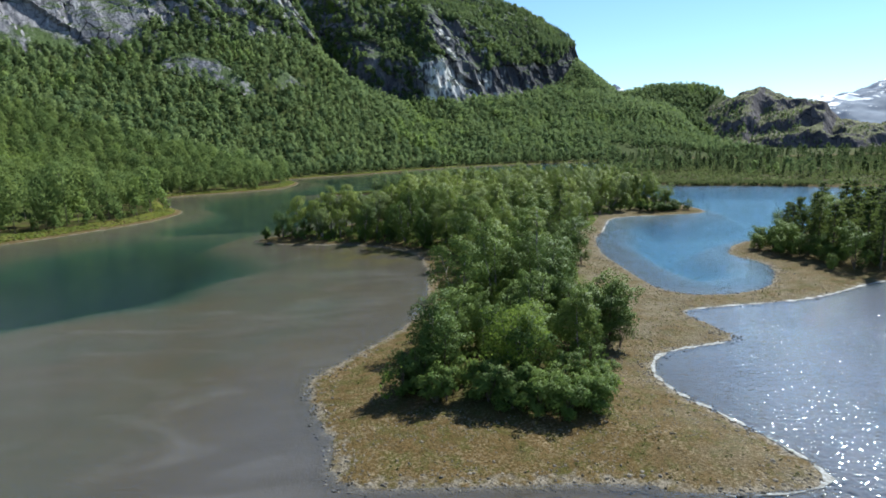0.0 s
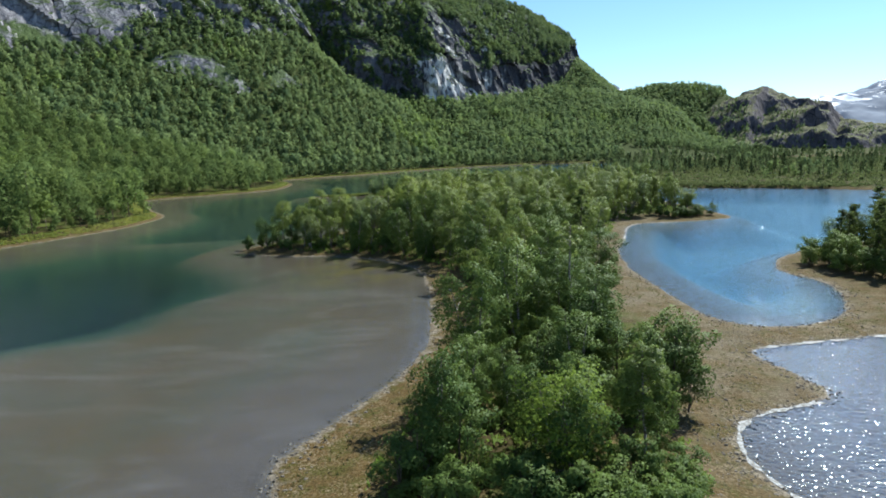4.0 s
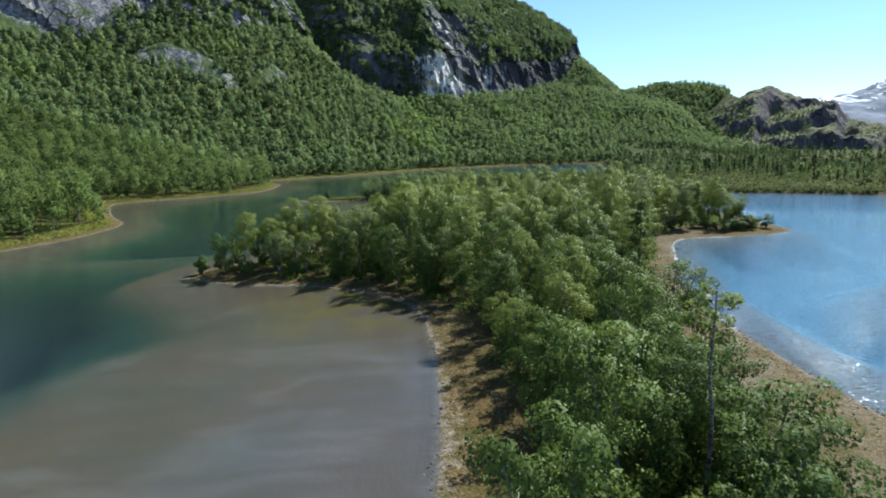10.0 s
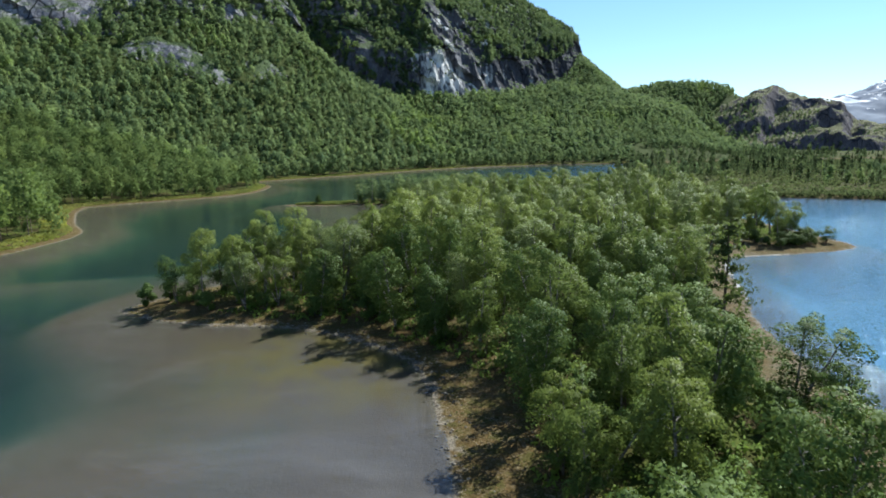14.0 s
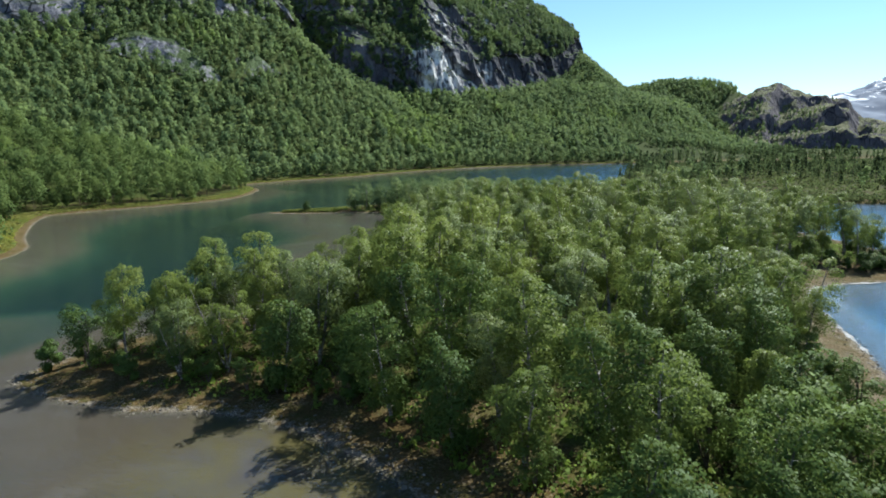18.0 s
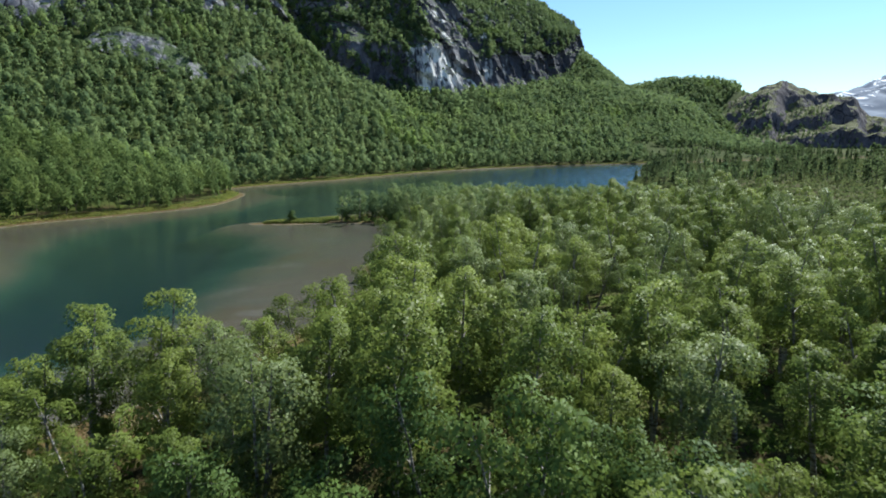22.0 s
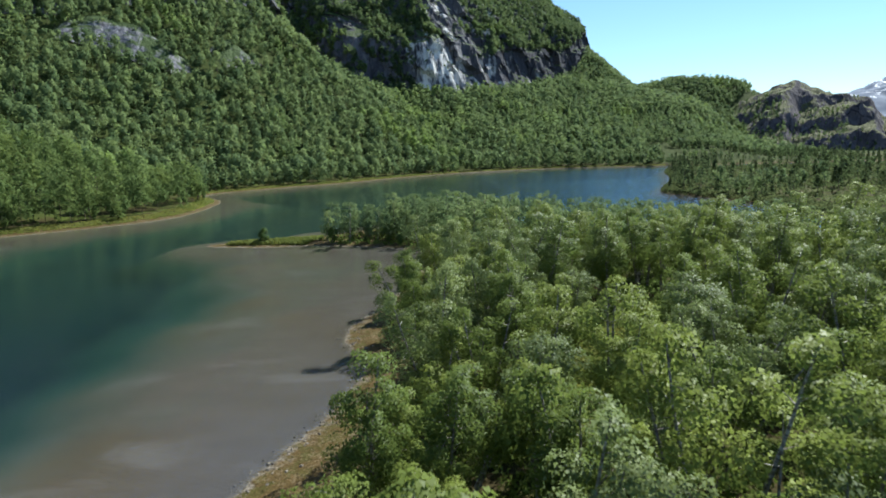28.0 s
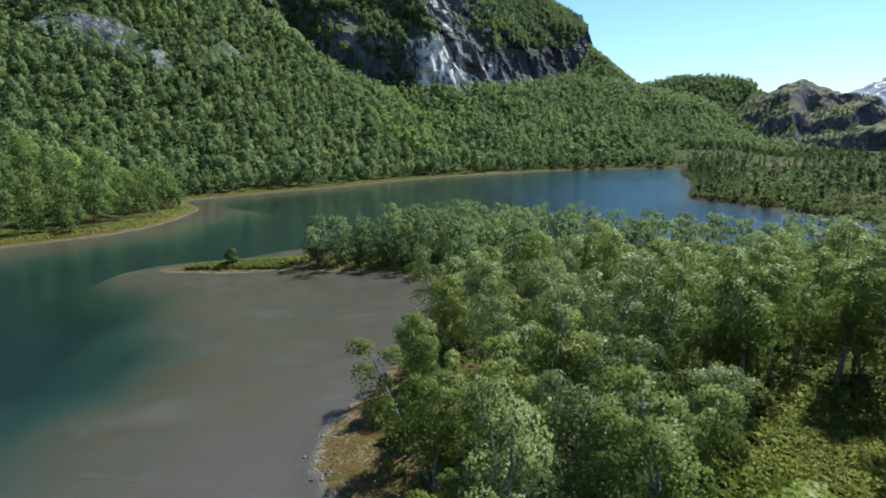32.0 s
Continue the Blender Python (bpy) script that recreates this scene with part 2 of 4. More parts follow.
M_LIME = mat_leaf("lime_leaves", (0.140, 0.205, 0.026), (0.165, 0.230, 0.034))
M_LIGHT = mat_leaf("light_willow_leaves", (0.092, 0.142, 0.032), (0.140, 0.190, 0.044), False, 0.55, False, 0.30)
M_FERN = mat_leaf("fern_green", (0.110, 0.175, 0.022), (0.200, 0.250, 0.045), True, 0.7)
M_GRASS = mat_leaf("bank_grass", (0.14, 0.17, 0.026), (0.28, 0.25, 0.06), True, 0.8)
M_SCRUB = mat_leaf("scrub", (0.040, 0.050, 0.018), (0.090, 0.085, 0.030), True, 0.8)
M_STRAW = mat_leaf("stubble", (0.090, 0.080, 0.028), (0.150, 0.118, 0.050), True, 0.8)


def mat_foam():
    k = Mat("foam")
    return k.base(k.mix(k.band(k.noise(3.5, 4, 0.65), 0.38, 0.62), (0.15, 0.14, 0.12), (0.34, 0.34, 0.33)), 0.8, 0.2)


M_FOAM = mat_foam()
M_BARK = mat_bark("birch_bark", (0.08, 0.066, 0.053), (0.30, 0.28, 0.25))
def mat_stone():
    k = Mat("stone")
    r = k.node("NewGeometry").outputs["Random Per Island"]
    col = k.mix(r, (0.060, 0.050, 0.040), (0.22, 0.185, 0.145))
    col = k.mix(k.band(k.noise(14, 4), 0.45, 0.7), col, (0.10, 0.085, 0.06))
    return k.base(col, 0.85, 0.25)


M_STONE = mat_stone()
M_TRUNK = mat_bark("dark_bark", (0.05, 0.038, 0.028), (0.14, 0.11, 0.085))


# ---- plan of the shores ----
def smooth_ring(pts, n=4, closed=True):
    """A Catmull-Rom line through the points of a plan."""
    p = np.array(pts, float)
    k = len(p)
    out = []
    for i in range(k if closed else k - 1):
        a, b, c, d = (p[(i + j) % k] if closed else p[min(max(i + j, 0), k - 1)] for j in (-1, 0, 1, 2))
        for t in np.arange(n) / n:
            out.append(0.5 * (2 * b + (c - a) * t + (2 * a - 5 * b + 4 * c - d) * t ** 2 + (3 * b - a - 3 * c + d) * t ** 3))
    return np.array(out)


def dist_line(P, line, closed=False):
    """The distance of points P from a line, and how far along it the nearest place lies."""
    A = line
    B = np.roll(line, -1, 0) if closed else line[1:]
    A = A if closed else line[:-1]
    best, where = np.full(len(P), 1e18), np.zeros(len(P))
    run = 0.0
    for a, b in zip(A, B):
        ab = b - a
        L = math.hypot(*ab)
        if L < 1e-9:
            continue
        t = np.clip(((P - a) @ ab) / L ** 2, 0, 1)
        d = ((P - a - t[:, None] * ab) ** 2).sum(1)
        m = d < best
        best[m], where[m] = d[m], run + t[m] * L
        run += L
    return np.sqrt(best), where


def inside(P, ring):
    odd = np.zeros(len(P), bool)
    for a, b in zip(ring, np.roll(ring, -1, 0)):
        if a[1] == b[1]:
            continue
        m = (a[1] > P[:, 1]) != (b[1] > P[:, 1])
        odd ^= m & (P[:, 0] < (b[0] - a[0]) * (P[:, 1] - a[1]) / (b[1] - a[1]) + a[0])
    return odd


def signed(P, ring):
    d, _ = dist_line(P, ring, True)
    return np.where(inside(P, ring), d, -d)


PEN_A = [(-5, 25.5), (0, 25), (7, 25), (12, 23.8), (17, 25), (15.5, 31), (14, 35), (13.8, 38.5), (16, 42), (22, 44.5), (22, 48),
         (21.5, 52.5), (26, 54), (35, 56), (46, 62), (60, 66), (80, 66), (105, 72), (105, 96), (78, 102), (58, 97), (47, 91), (41, 85.5), (37.8, 79),
         (39, 73), (37, 67), (33, 61), (28, 58.5), (23.5, 59.5), (22, 64), (21.8, 75), (22, 82), (24, 94), (27, 102), (30, 111),
         (33, 119), (37, 123), (46, 124.5), (54.5, 127.5), (57, 133), (57, 150), (56, 170)]
PEN_B = [(52, 188), (42, 199), (28, 207), (14, 216), (4, 228), (-5, 232), (-14, 224), (-27, 213), (-40, 207.5), (-41.5, 204), (-33, 202), (-24, 202.5),
         (-12, 199), (-7.5, 194), (-7, 185), (-8.5, 176), (-10.5, 166), (-13, 159), (-13, 154), (-11, 149), (-12, 142), (-14.5, 135),
         (-17, 127), (-21.5, 117), (-28, 110.5), (-32, 102.5), (-29.5, 99.5), (-22, 96.3), (-16, 95.5), (-10, 92.5), (-6, 88.5), (-4, 85),
         (-2.8, 79), (-2, 70), (-2, 57), (-4, 49), (-7, 42.5), (-9, 38.5), (-8, 34), (-6, 29)]
PEN = smooth_ring(PEN_A + PEN_B)
WEST_SHORE = [(-300, -260), (-190, -60), (-120, 50), (-90, 87), (-76, 106), (-69, 123), (-65, 139.5), (-67, 157), (-78, 174), (-93, 203), (-91, 214),
              (-76, 229), (-64, 248), (-65, 276), (-69, 292), (-81, 314), (-70.5, 335), (-58, 351), (-43, 368), (-22, 402), (6, 438),
              (39, 464), (77, 486), (113, 491), (150, 489)]
WEST = np.vstack([smooth_ring(WEST_SHORE, 4, False), [(260, 505), (420, 520), (900, 540), (4200, 560), (4200, 4600), (-3000, 4600), (-3000, -260)]])
EAST_SHORE = [(420, -260), (300, -20), (210, 110), (165, 150), (140, 170), (122, 183), (105, 196), (88, 204), (78, 209), (73, 222), (74, 240),
              (72, 262), (65, 285), (67, 297), (80, 325), (95, 360), (120, 430), (150, 470)]
EAST = np.vstack([smooth_ring(EAST_SHORE, 4, False), [(262, 492), (420, 505), (900, 530), (4200, 550), (4200, -260)]])
CLIFF_FOOT = smooth_ring([(-600, -300), (-430, 60), (-335, 250), (-265, 360), (-225, 405), (-165, 470), (-120, 535), (-85, 575), (-36, 606), (18, 622), (85, 690), (140, 760),
                          (177, 830), (197, 910), (209, 985), (214, 1060), (205, 1150), (150, 1240), (20, 1330)], 6, False)
CHANNEL = smooth_ring([(-200, -40), (-95, 50), (-52, 72), (-46, 96), (-48, 130), (-50, 165), (-55, 195), (-52, 215), (-46, 260), (-20, 320), (30, 400), (90, 440)], 4, False)
TREES = smooth_ring([(-3.0, 35.5), (0.3, 32.4), (5, 31.8), (8.8, 32.2), (9.8, 40), (10.8, 48), (11.8, 56), (13.6, 66), (15.6, 76), (17.2, 86), (20, 96), (23, 104), (27, 113),
                     (30, 122), (36, 128.5), (45, 130.5), (50, 135), (52, 150), (50, 168), (44, 184), (30, 197), (18, 206), (8, 217), (-1, 224), (-10, 217),
                     (-20, 209.5), (-24, 207), (-22, 204.5), (-12, 202), (-4.5, 196), (-3.5, 185), (-6, 172), (-8, 163), (-8.5, 155), (-6.5, 148), (-6.8, 141)]
                    + [(-7.2, 134), (-9.6, 125), (-14, 117), (-20, 110), (-26.4, 104.2), (-25, 100.9), (-16.4, 98.6), (-8.8, 96.0), (-3.8, 91.2), (0.2, 86.6), (2.5, 78), (3, 68), (3.2, 58),
                       (1.4, 50), (-0.7, 43)], 3)


def fnoise(P, scale, seed=0.0, octaves=3):
    """Smooth value noise in numpy, about -1 to 1."""
    out, amp, tot = np.zeros(len(P)), 1.0, 0.0
    for o in range(octaves):
        q = P[:, :2] * scale * 2 ** o + seed * 17.3 + o * 31.7
        i = np.floor(q)
        f = q - i
        f = f * f * (3 - 2 * f)

        def h(dx, dy):
            v = np.sin((i[:, 0] + dx) * 127.1 + (i[:, 1] + dy) * 311.7 + seed) * 43758.5453
            return (v - np.floor(v)) * 2 - 1
        out += amp * ((h(0, 0) * (1 - f[:, 0]) + h(1, 0) * f[:, 0]) * (1 - f[:, 1]) + (h(0, 1) * (1 - f[:, 0]) + h(1, 1) * f[:, 0]) * f[:, 1])
        tot += amp
        amp *= 0.5
    return out / tot


def step(v, a, b):
    t = np.clip((v - a) / (b - a), 0, 1)
    return t * t * (3 - 2 * t)


def run_to(x, y):
    return dist_line(np.array([(x, y)], float), CLIFF_FOOT)[1][0]


S_LEFT, S_SLAB, S_MAIN, S_END = run_to(-225, 405), run_to(-150, 490), run_to(18, 622), run_to(214, 1060)
S_GULLY, S_RIGHT = run_to(-85, 575), run_to(162, 800)


def foot_height(s):
    """How high the foot of the cliffs lies."""
    return np.interp(s, [S_LEFT - 180, S_LEFT, S_SLAB, S_GULLY - 45, S_GULLY, S_MAIN - 60, S_MAIN, S_MAIN + 95, S_RIGHT - 45, S_RIGHT, S_RIGHT + 32, S_RIGHT + 115, S_RIGHT + 190, S_END, S_END + 300],
                     [70, 77, 102, 104, 74, 56, 54, 64, 79, 99, 113, 128, 141, 147, 125])


def height(P):
    """The ground's height at points of the plan; the water stands at 0."""
    sp, sw, se = signed(P, PEN), signed(P, WEST), signed(P, EAST)
    s = np.maximum(np.maximum(sp, sw), se)
    n1, n2 = fnoise(P, 0.35, 1), fnoise(P, 0.06, 2)
    # low land
    z = np.where(s > 0, np.minimum(np.where(sw > 0, 0.15, np.where(se > 0, 1.0, 0.085)) * s, 0.55 + 0.03 * s), 0)
    z = np.minimum(z, 1.6) + np.clip(s, 0, 3) / 3 * (0.10 * n1 + 0.12 * n2)
    # the wooded slope in the west, up to the foot of the cliffs
    db, at = dist_line(P, CLIFF_FOOT)
    r = sw / (sw + db + 1e-6)
    foot = foot_height(at)
    top = np.where(at > S_MAIN, np.minimum(foot, 80), foot)
    slope = np.where(sw > 0, top * step(r, -0.12, 1.55) / step(np.array([1.0]), -0.12, 1.55)[0] - top * step(np.array([0.0]), -0.12, 1.55)[0], 0)
    z = np.where(sw > 0, np.maximum(z, z * 0.5 + np.maximum(slope, 0) * step(sw, 4, 30)) + step(sw, 20, 60) * 3 * n2, z)
    z = np.where((sw > 0) & (at > S_MAIN), np.maximum(z, foot - 0.85 * db), z)          # scree below the end of the cliffs
    # hills in the east
    z = np.where(sw > 0, z * (1 - 0.9 * step(P[:, 0] - 0.42 * P[:, 1], -50, 30) * step(P[:, 1], 500, 580)), z)
    far_ridge = np.interp(P[:, 0], [180, 240, 285, 320, 380, 425, 470, 520], [0, 78, 83, 90, 91, 78, 40, 0]) * np.exp(-((P[:, 1] - 930) / 120) ** 2)
    z = np.maximum(z, far_ridge)
    # lake bed
    dc, _ = dist_line(P, CHANNEL)
    w = -s
    far = step(P[:, 1], 205, 235)
    deep = np.maximum(1 - step(dc + 5 * n2, 3, 27), far * step(w, 5, 18))
    deep *= step(w, 3, 16) * (1 - 0.84 * np.exp(-(((P[:, 0] + 52) / 40) ** 2 + ((P[:, 1] - 117 - 0.25 * (P[:, 0] + 50)) / 13) ** 2)))
    deep *= 1 - 0.9 * np.exp(-(((P[:, 0] + 56) / 13) ** 2 + ((P[:, 1] - 285) / 8) ** 2))          # a shoal off the west bank
    right = step(P[:, 0], 24, 34)
    bed = -(0.05 + 0.05 * np.minimum(w, 10) + 3.2 * deep + 3.4 * right * step(w, 0.5, 11) * step(P[:, 1], 60, 78)) + 0.08 * n2 * step(w, 0, 6)
    return np.where(s > 0, z, bed), s, sw, se, sp


def axis(*parts):
    """Grid lines: (from, to, step) in turn."""
    v = np.concatenate([np.arange(a, b, st) for a, b, st in parts])
    return np.append(v, parts[-1][1])


def mesh_grid(name, V, nu, nv, mat, smooth=True):
    idx = np.arange(nu * nv).reshape(nu, nv)
    F = np.stack([idx[:-1, :-1], idx[1:, :-1], idx[1:, 1:], idx[:-1, 1:]], -1).reshape(-1, 4)
    return mesh_raw(name, V, F, mat, smooth)


def mesh_raw(name, V, F, mats, smooth=False, mi=None, nrm=None):
    me = bpy.data.meshes.new(name)
    V, F = np.ascontiguousarray(V, np.float32), np.ascontiguousarray(F, np.int32)
    k = F.shape[1]
    me.vertices.add(len(V))
    me.vertices.foreach_set("co", V.ravel())
    me.loops.add(F.size)
    me.loops.foreach_set("vertex_index", F.ravel())
    me.polygons.add(len(F))
    me.polygons.foreach_set("loop_start", np.arange(0, F.size, k, dtype=np.int32))
    me.polygons.foreach_set("use_smooth", np.full(len(F), smooth))
    for m in (mats if isinstance(mats, (list, tuple)) else [mats]):
        me.materials.append(m)
    if mi is not None:
        me.polygons.foreach_set("material_index", np.ascontiguousarray(mi, np.int32))
    me.update(calc_edges=True)
    if nrm is not None:
        me.polygons.foreach_set("use_smooth", np.full(len(F), True))
        me.normals_split_custom_set_from_vertices(np.ascontiguousarray(nrm, np.float32).tolist())
    return me


# ---- ground, water, mountain ----
gx = axis((-3000, -600, 200), (-600, -240, 20), (-240, -100, 5), (-100, -44, 1.6), (-44, 64, 0.8), (64, 130, 2.2), (130, 700, 9), (700, 1200, 40), (1200, 4200, 250))
gy = axis((-250, -10, 20), (-10, 18, 4), (18, 170, 0.8), (170, 260, 1.2), (260, 520, 3), (520, 1100, 9), (1100, 1500, 25), (1500, 4500, 300))
GX, GY = np.meshgrid(gx, gy, indexing="ij")
GP = np.stack([GX.ravel(), GY.ravel()], 1)
gz = height(GP)[0]
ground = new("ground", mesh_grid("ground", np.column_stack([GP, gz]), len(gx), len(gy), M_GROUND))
tagged(ground, "stubbly tan shore, green undergrowth and grey lake bed painted teal with depth", "ground", kind="structure")

wx, wy = (-700, 700), (-260, 540)
water = new("water", mesh_raw("water", [(wx[0], wy[0], 0), (wx[1], wy[0], 0), (wx[1], wy[1], 0), (wx[0], wy[1], 0)], [[0, 1, 2, 3]], M_WATER))
tagged(water, "clear rippled lake water, grey shallows and teal deeps", "water", kind="structure")


def along(line, s):
    seg = np.hypot(*np.diff(line, axis=0).T)
    run = np.concatenate([[0], np.cumsum(seg)])
    p = np.stack([np.interp(s, run, line[:, 0]), np.interp(s, run, line[:, 1])], 1)
    q = np.stack([np.interp(s + 12, run, line[:, 0]), np.interp(s + 12, run, line[:, 1])], 1)
    o = np.stack([np.interp(s - 12, run, line[:, 0]), np.interp(s - 12, run, line[:, 1])], 1)
    d = q - o
    d /= np.hypot(*d.T)[:, None] + 1e-9
    return p, np.stack([-d[:, 1], d[:, 0]], 1), run[-1]


CLIFF_LEN = along(CLIFF_FOOT, np.array([0.0]))[2]


KNOTS = [0, 0.05, 0.2, 0.4, 0.55, 0.7, 1.0]
RUNS = np.array([[-10, 2, 26, 58, 80, 105, 330], [-10, 2, 20, 52, 74, 104, 330], [-10, 2, 20, 46, 78, 112, 330], [-10, 2, 10, 22, 52, 104, 330],
                 [-10, 2, 8, 26, 55, 100, 330], [-10, 2, 10, 30, 76, 140, 330]])
RISES = np.array([[-12, 0, 44, 84, 112, 135, 300], [-12, 0, 22, 54, 90, 116, 300], [-12, 0, 46, 72, 104, 130, 290], [-12, 0, 26, 40, 64, 90, 170],
                  [-12, 0, 14, 30, 50, 76, 145], [-12, 0, 20, 40, 60, 80, 120]])


def cliff_point(s, v):
    """A place on the mountain: s metres along the foot of the cliffs, v (0 to 1) up the profile."""
    p, nrm, _ = along(CLIFF_FOOT, s)
    q = np.stack([s, v * 330], 1)
    where = np.interp(s, [S_LEFT - 100, S_SLAB, S_MAIN, S_RIGHT, S_END, S_END + 220], [0, 1, 2, 3, 4, 5])
    run, rise = np.zeros(len(s)), np.zeros(len(s))
    for k in range(6):
        w = np.clip(1 - np.abs(where - k), 0, 1)
        run += w * np.interp(v, KNOTS, RUNS[k])
        rise += w * np.interp(v, KNOTS, RISES[k])
    end = 1 - step(s, S_END - 120, S_END + 30)
    gully = 30 * np.exp(-((s - S_GULLY - 6) / 15) ** 2) + 8 * np.exp(-((s - S_SLAB) / 9) ** 2) + 9 * np.exp(-((s - (S_MAIN + 62)) / 12) ** 2)
    def block(u, w, seed):
        """Broken steps: each block of the face stands a little in or out."""
        i = np.floor(s / u + 0.35 * fnoise(q, 0.02, seed + 3, 2) * 2)
        j = np.floor((v * 330 + 9 * np.sin(i * 2.1)) / w + 0.25 * s / u)
        r = np.sin(i * 127.1 + j * 311.7 + seed) * 43758.5453
        return (r - np.floor(r)) * 2 - 1
    calm = 0.15 + 0.85 * step(s, S_LEFT + 40, S_LEFT + 75)          # the cliff over the lake's end is one smooth slab
    rough = 7 * fnoise(q * (1, 0.5), 0.016, 8, 2) + 2.5 * fnoise(q * (1, 0.25), 0.05, 9, 2) + 3.4 * block(17, 46, 1) * calm + 2.0 * block(7, 21, 5) * calm + 1.1 * fnoise(q * (1, 0.4), 0.16, 10, 2) * calm + 3.4 * block(30, 120, 3) * (1 - calm)
    run = run + (gully - rough * 1.2) * step(v, 0.02, 0.12) * (0.35 + 0.65 * end)
    rise = foot_height(s) + rise + step(v, 0.05, 0.2) * (6 * fnoise(q, 0.02, 11, 3) * (0.3 + 0.7 * end) + 0.8 * fnoise(q, 0.2, 12, 2))
    return np.column_stack([p + nrm * run[:, None], rise])


su = np.concatenate([np.arange(0, S_LEFT - 60, 8.0), np.arange(S_LEFT - 60, S_END + 20, 2.0), np.arange(S_END + 20, CLIFF_LEN, 8.0)])
sv = np.concatenate([np.linspace(0, 0.7, 100, endpoint=False), np.linspace(0.7, 1, 20)])
SU, SV = np.meshgrid(su, sv, indexing="ij")
mv = cliff_point(SU.ravel(), SV.ravel())
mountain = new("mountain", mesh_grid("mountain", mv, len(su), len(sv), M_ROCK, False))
tagged(mountain, "steep grey rock mountain streaked with pale slabs and ledges", "mountain", kind="structure")


def outcrop(line, low, high, seed, label):
    """A tilted band of bare rock that breaks out of the wooded slope."""
    L = smooth_ring(line, 5, False)
    total = along(L, np.array([0.0]))[2]
    a, b = np.linspace(0, total, 70), np.linspace(0, 1, 22)
    A, B = np.meshgrid(a, b, indexing="ij")
    A, B = A.ravel(), B.ravel()
    p, nrm, _ = along(L, A)
    q = np.stack([A, B * 30], 1)
    taper = np.sin(np.pi * np.clip(A / total, 0.02, 0.98)) ** 0.4
    base = height(p)[0]
    z = base - 6 + (B * (high - low) + 5) * taper + 1.2 * fnoise(q, 0.12, seed)
    run = -4 + B * 12 + 4 * B ** 3 - 1.6 * fnoise(q * (1, 0.4), 0.08, seed + 1, 2) - 0.9 * np.abs(fnoise(q * (1, 0.3), 0.25, seed + 2, 2))
    ob = new("rock_outcrop", mesh_grid("rock_outcrop", np.column_stack([p + nrm * run[:, None], z]), 70, 22, M_ROCK, False))
    return tagged(ob, label, "rock", kind="structure")


OUTCROP_A = np.array([(-188, 410), (-167, 419), (-149, 421), (-134, 422), (-117, 428)], float)
OUTCROP_B = np.array([(-117, 446), (-110, 456), (-102, 476)], float)
outcrop(OUTCROP_A, 0, 17, 41, "pale grey rock slab breaking out of the birch slope")
outcrop(OUTCROP_B, 0, 15, 45, "small pale rock slab among birches on the slope")


def peak_mesh(name, x, y, rx, ry, h, n, mat, rough, seed, power=1.1):
    u = np.linspace(-1, 1, n)
    A, B = np.meshgrid(u, u, indexing="ij")
    P = np.stack([x + A.ravel() * rx, y + B.ravel() * ry], 1)
    r = np.hypot(A.ravel(), B.ravel())
    f = 1 - np.clip(r, 0, 1)
    ridge = 1 - np.abs(fnoise(P, 3.0 / rx, seed, 5))
    z = h * f ** power * (1 - rough + rough * ridge * 1.3) - 12
    return new(name, mesh_grid(name, np.column_stack([P, z]), n, n, mat))


def snow_mesh():
    """A far mountain that climbs to the right out of a flat snowy shoulder."""
    x, y = np.linspace(1850, 4200, 150), np.linspace(2900, 4300, 90)
    X, Y = np.meshgrid(x, y, indexing="ij")
    P = np.stack([X.ravel(), Y.ravel()], 1)
    top = np.interp(P[:, 0], [1850, 2000, 2110, 2300, 2450, 2580, 2900, 3300, 4200], [40, 150, 240, 252, 300, 352, 480, 580, 420])
    side = 1 - np.abs((P[:, 1] - 3600) / 720) ** 1.4
    ridge = 1 - np.abs(fnoise(P, 0.0028, 3, 5))
    z = top * side * (0.86 + 0.16 * ridge) + 26 * fnoise(P, 0.012, 5, 3) * side
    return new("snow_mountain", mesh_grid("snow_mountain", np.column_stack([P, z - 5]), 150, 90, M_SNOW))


tagged(snow_mesh(), "distant mountain painted haze blue, with melting snowfields", "mountain", kind="structure")
tagged(peak_mesh("far_peak", 1085, 3900, 420, 400, 385, 60, M_SNOW, 0.3, 6), "distant jagged peak painted haze blue", "mountain", kind="structure")


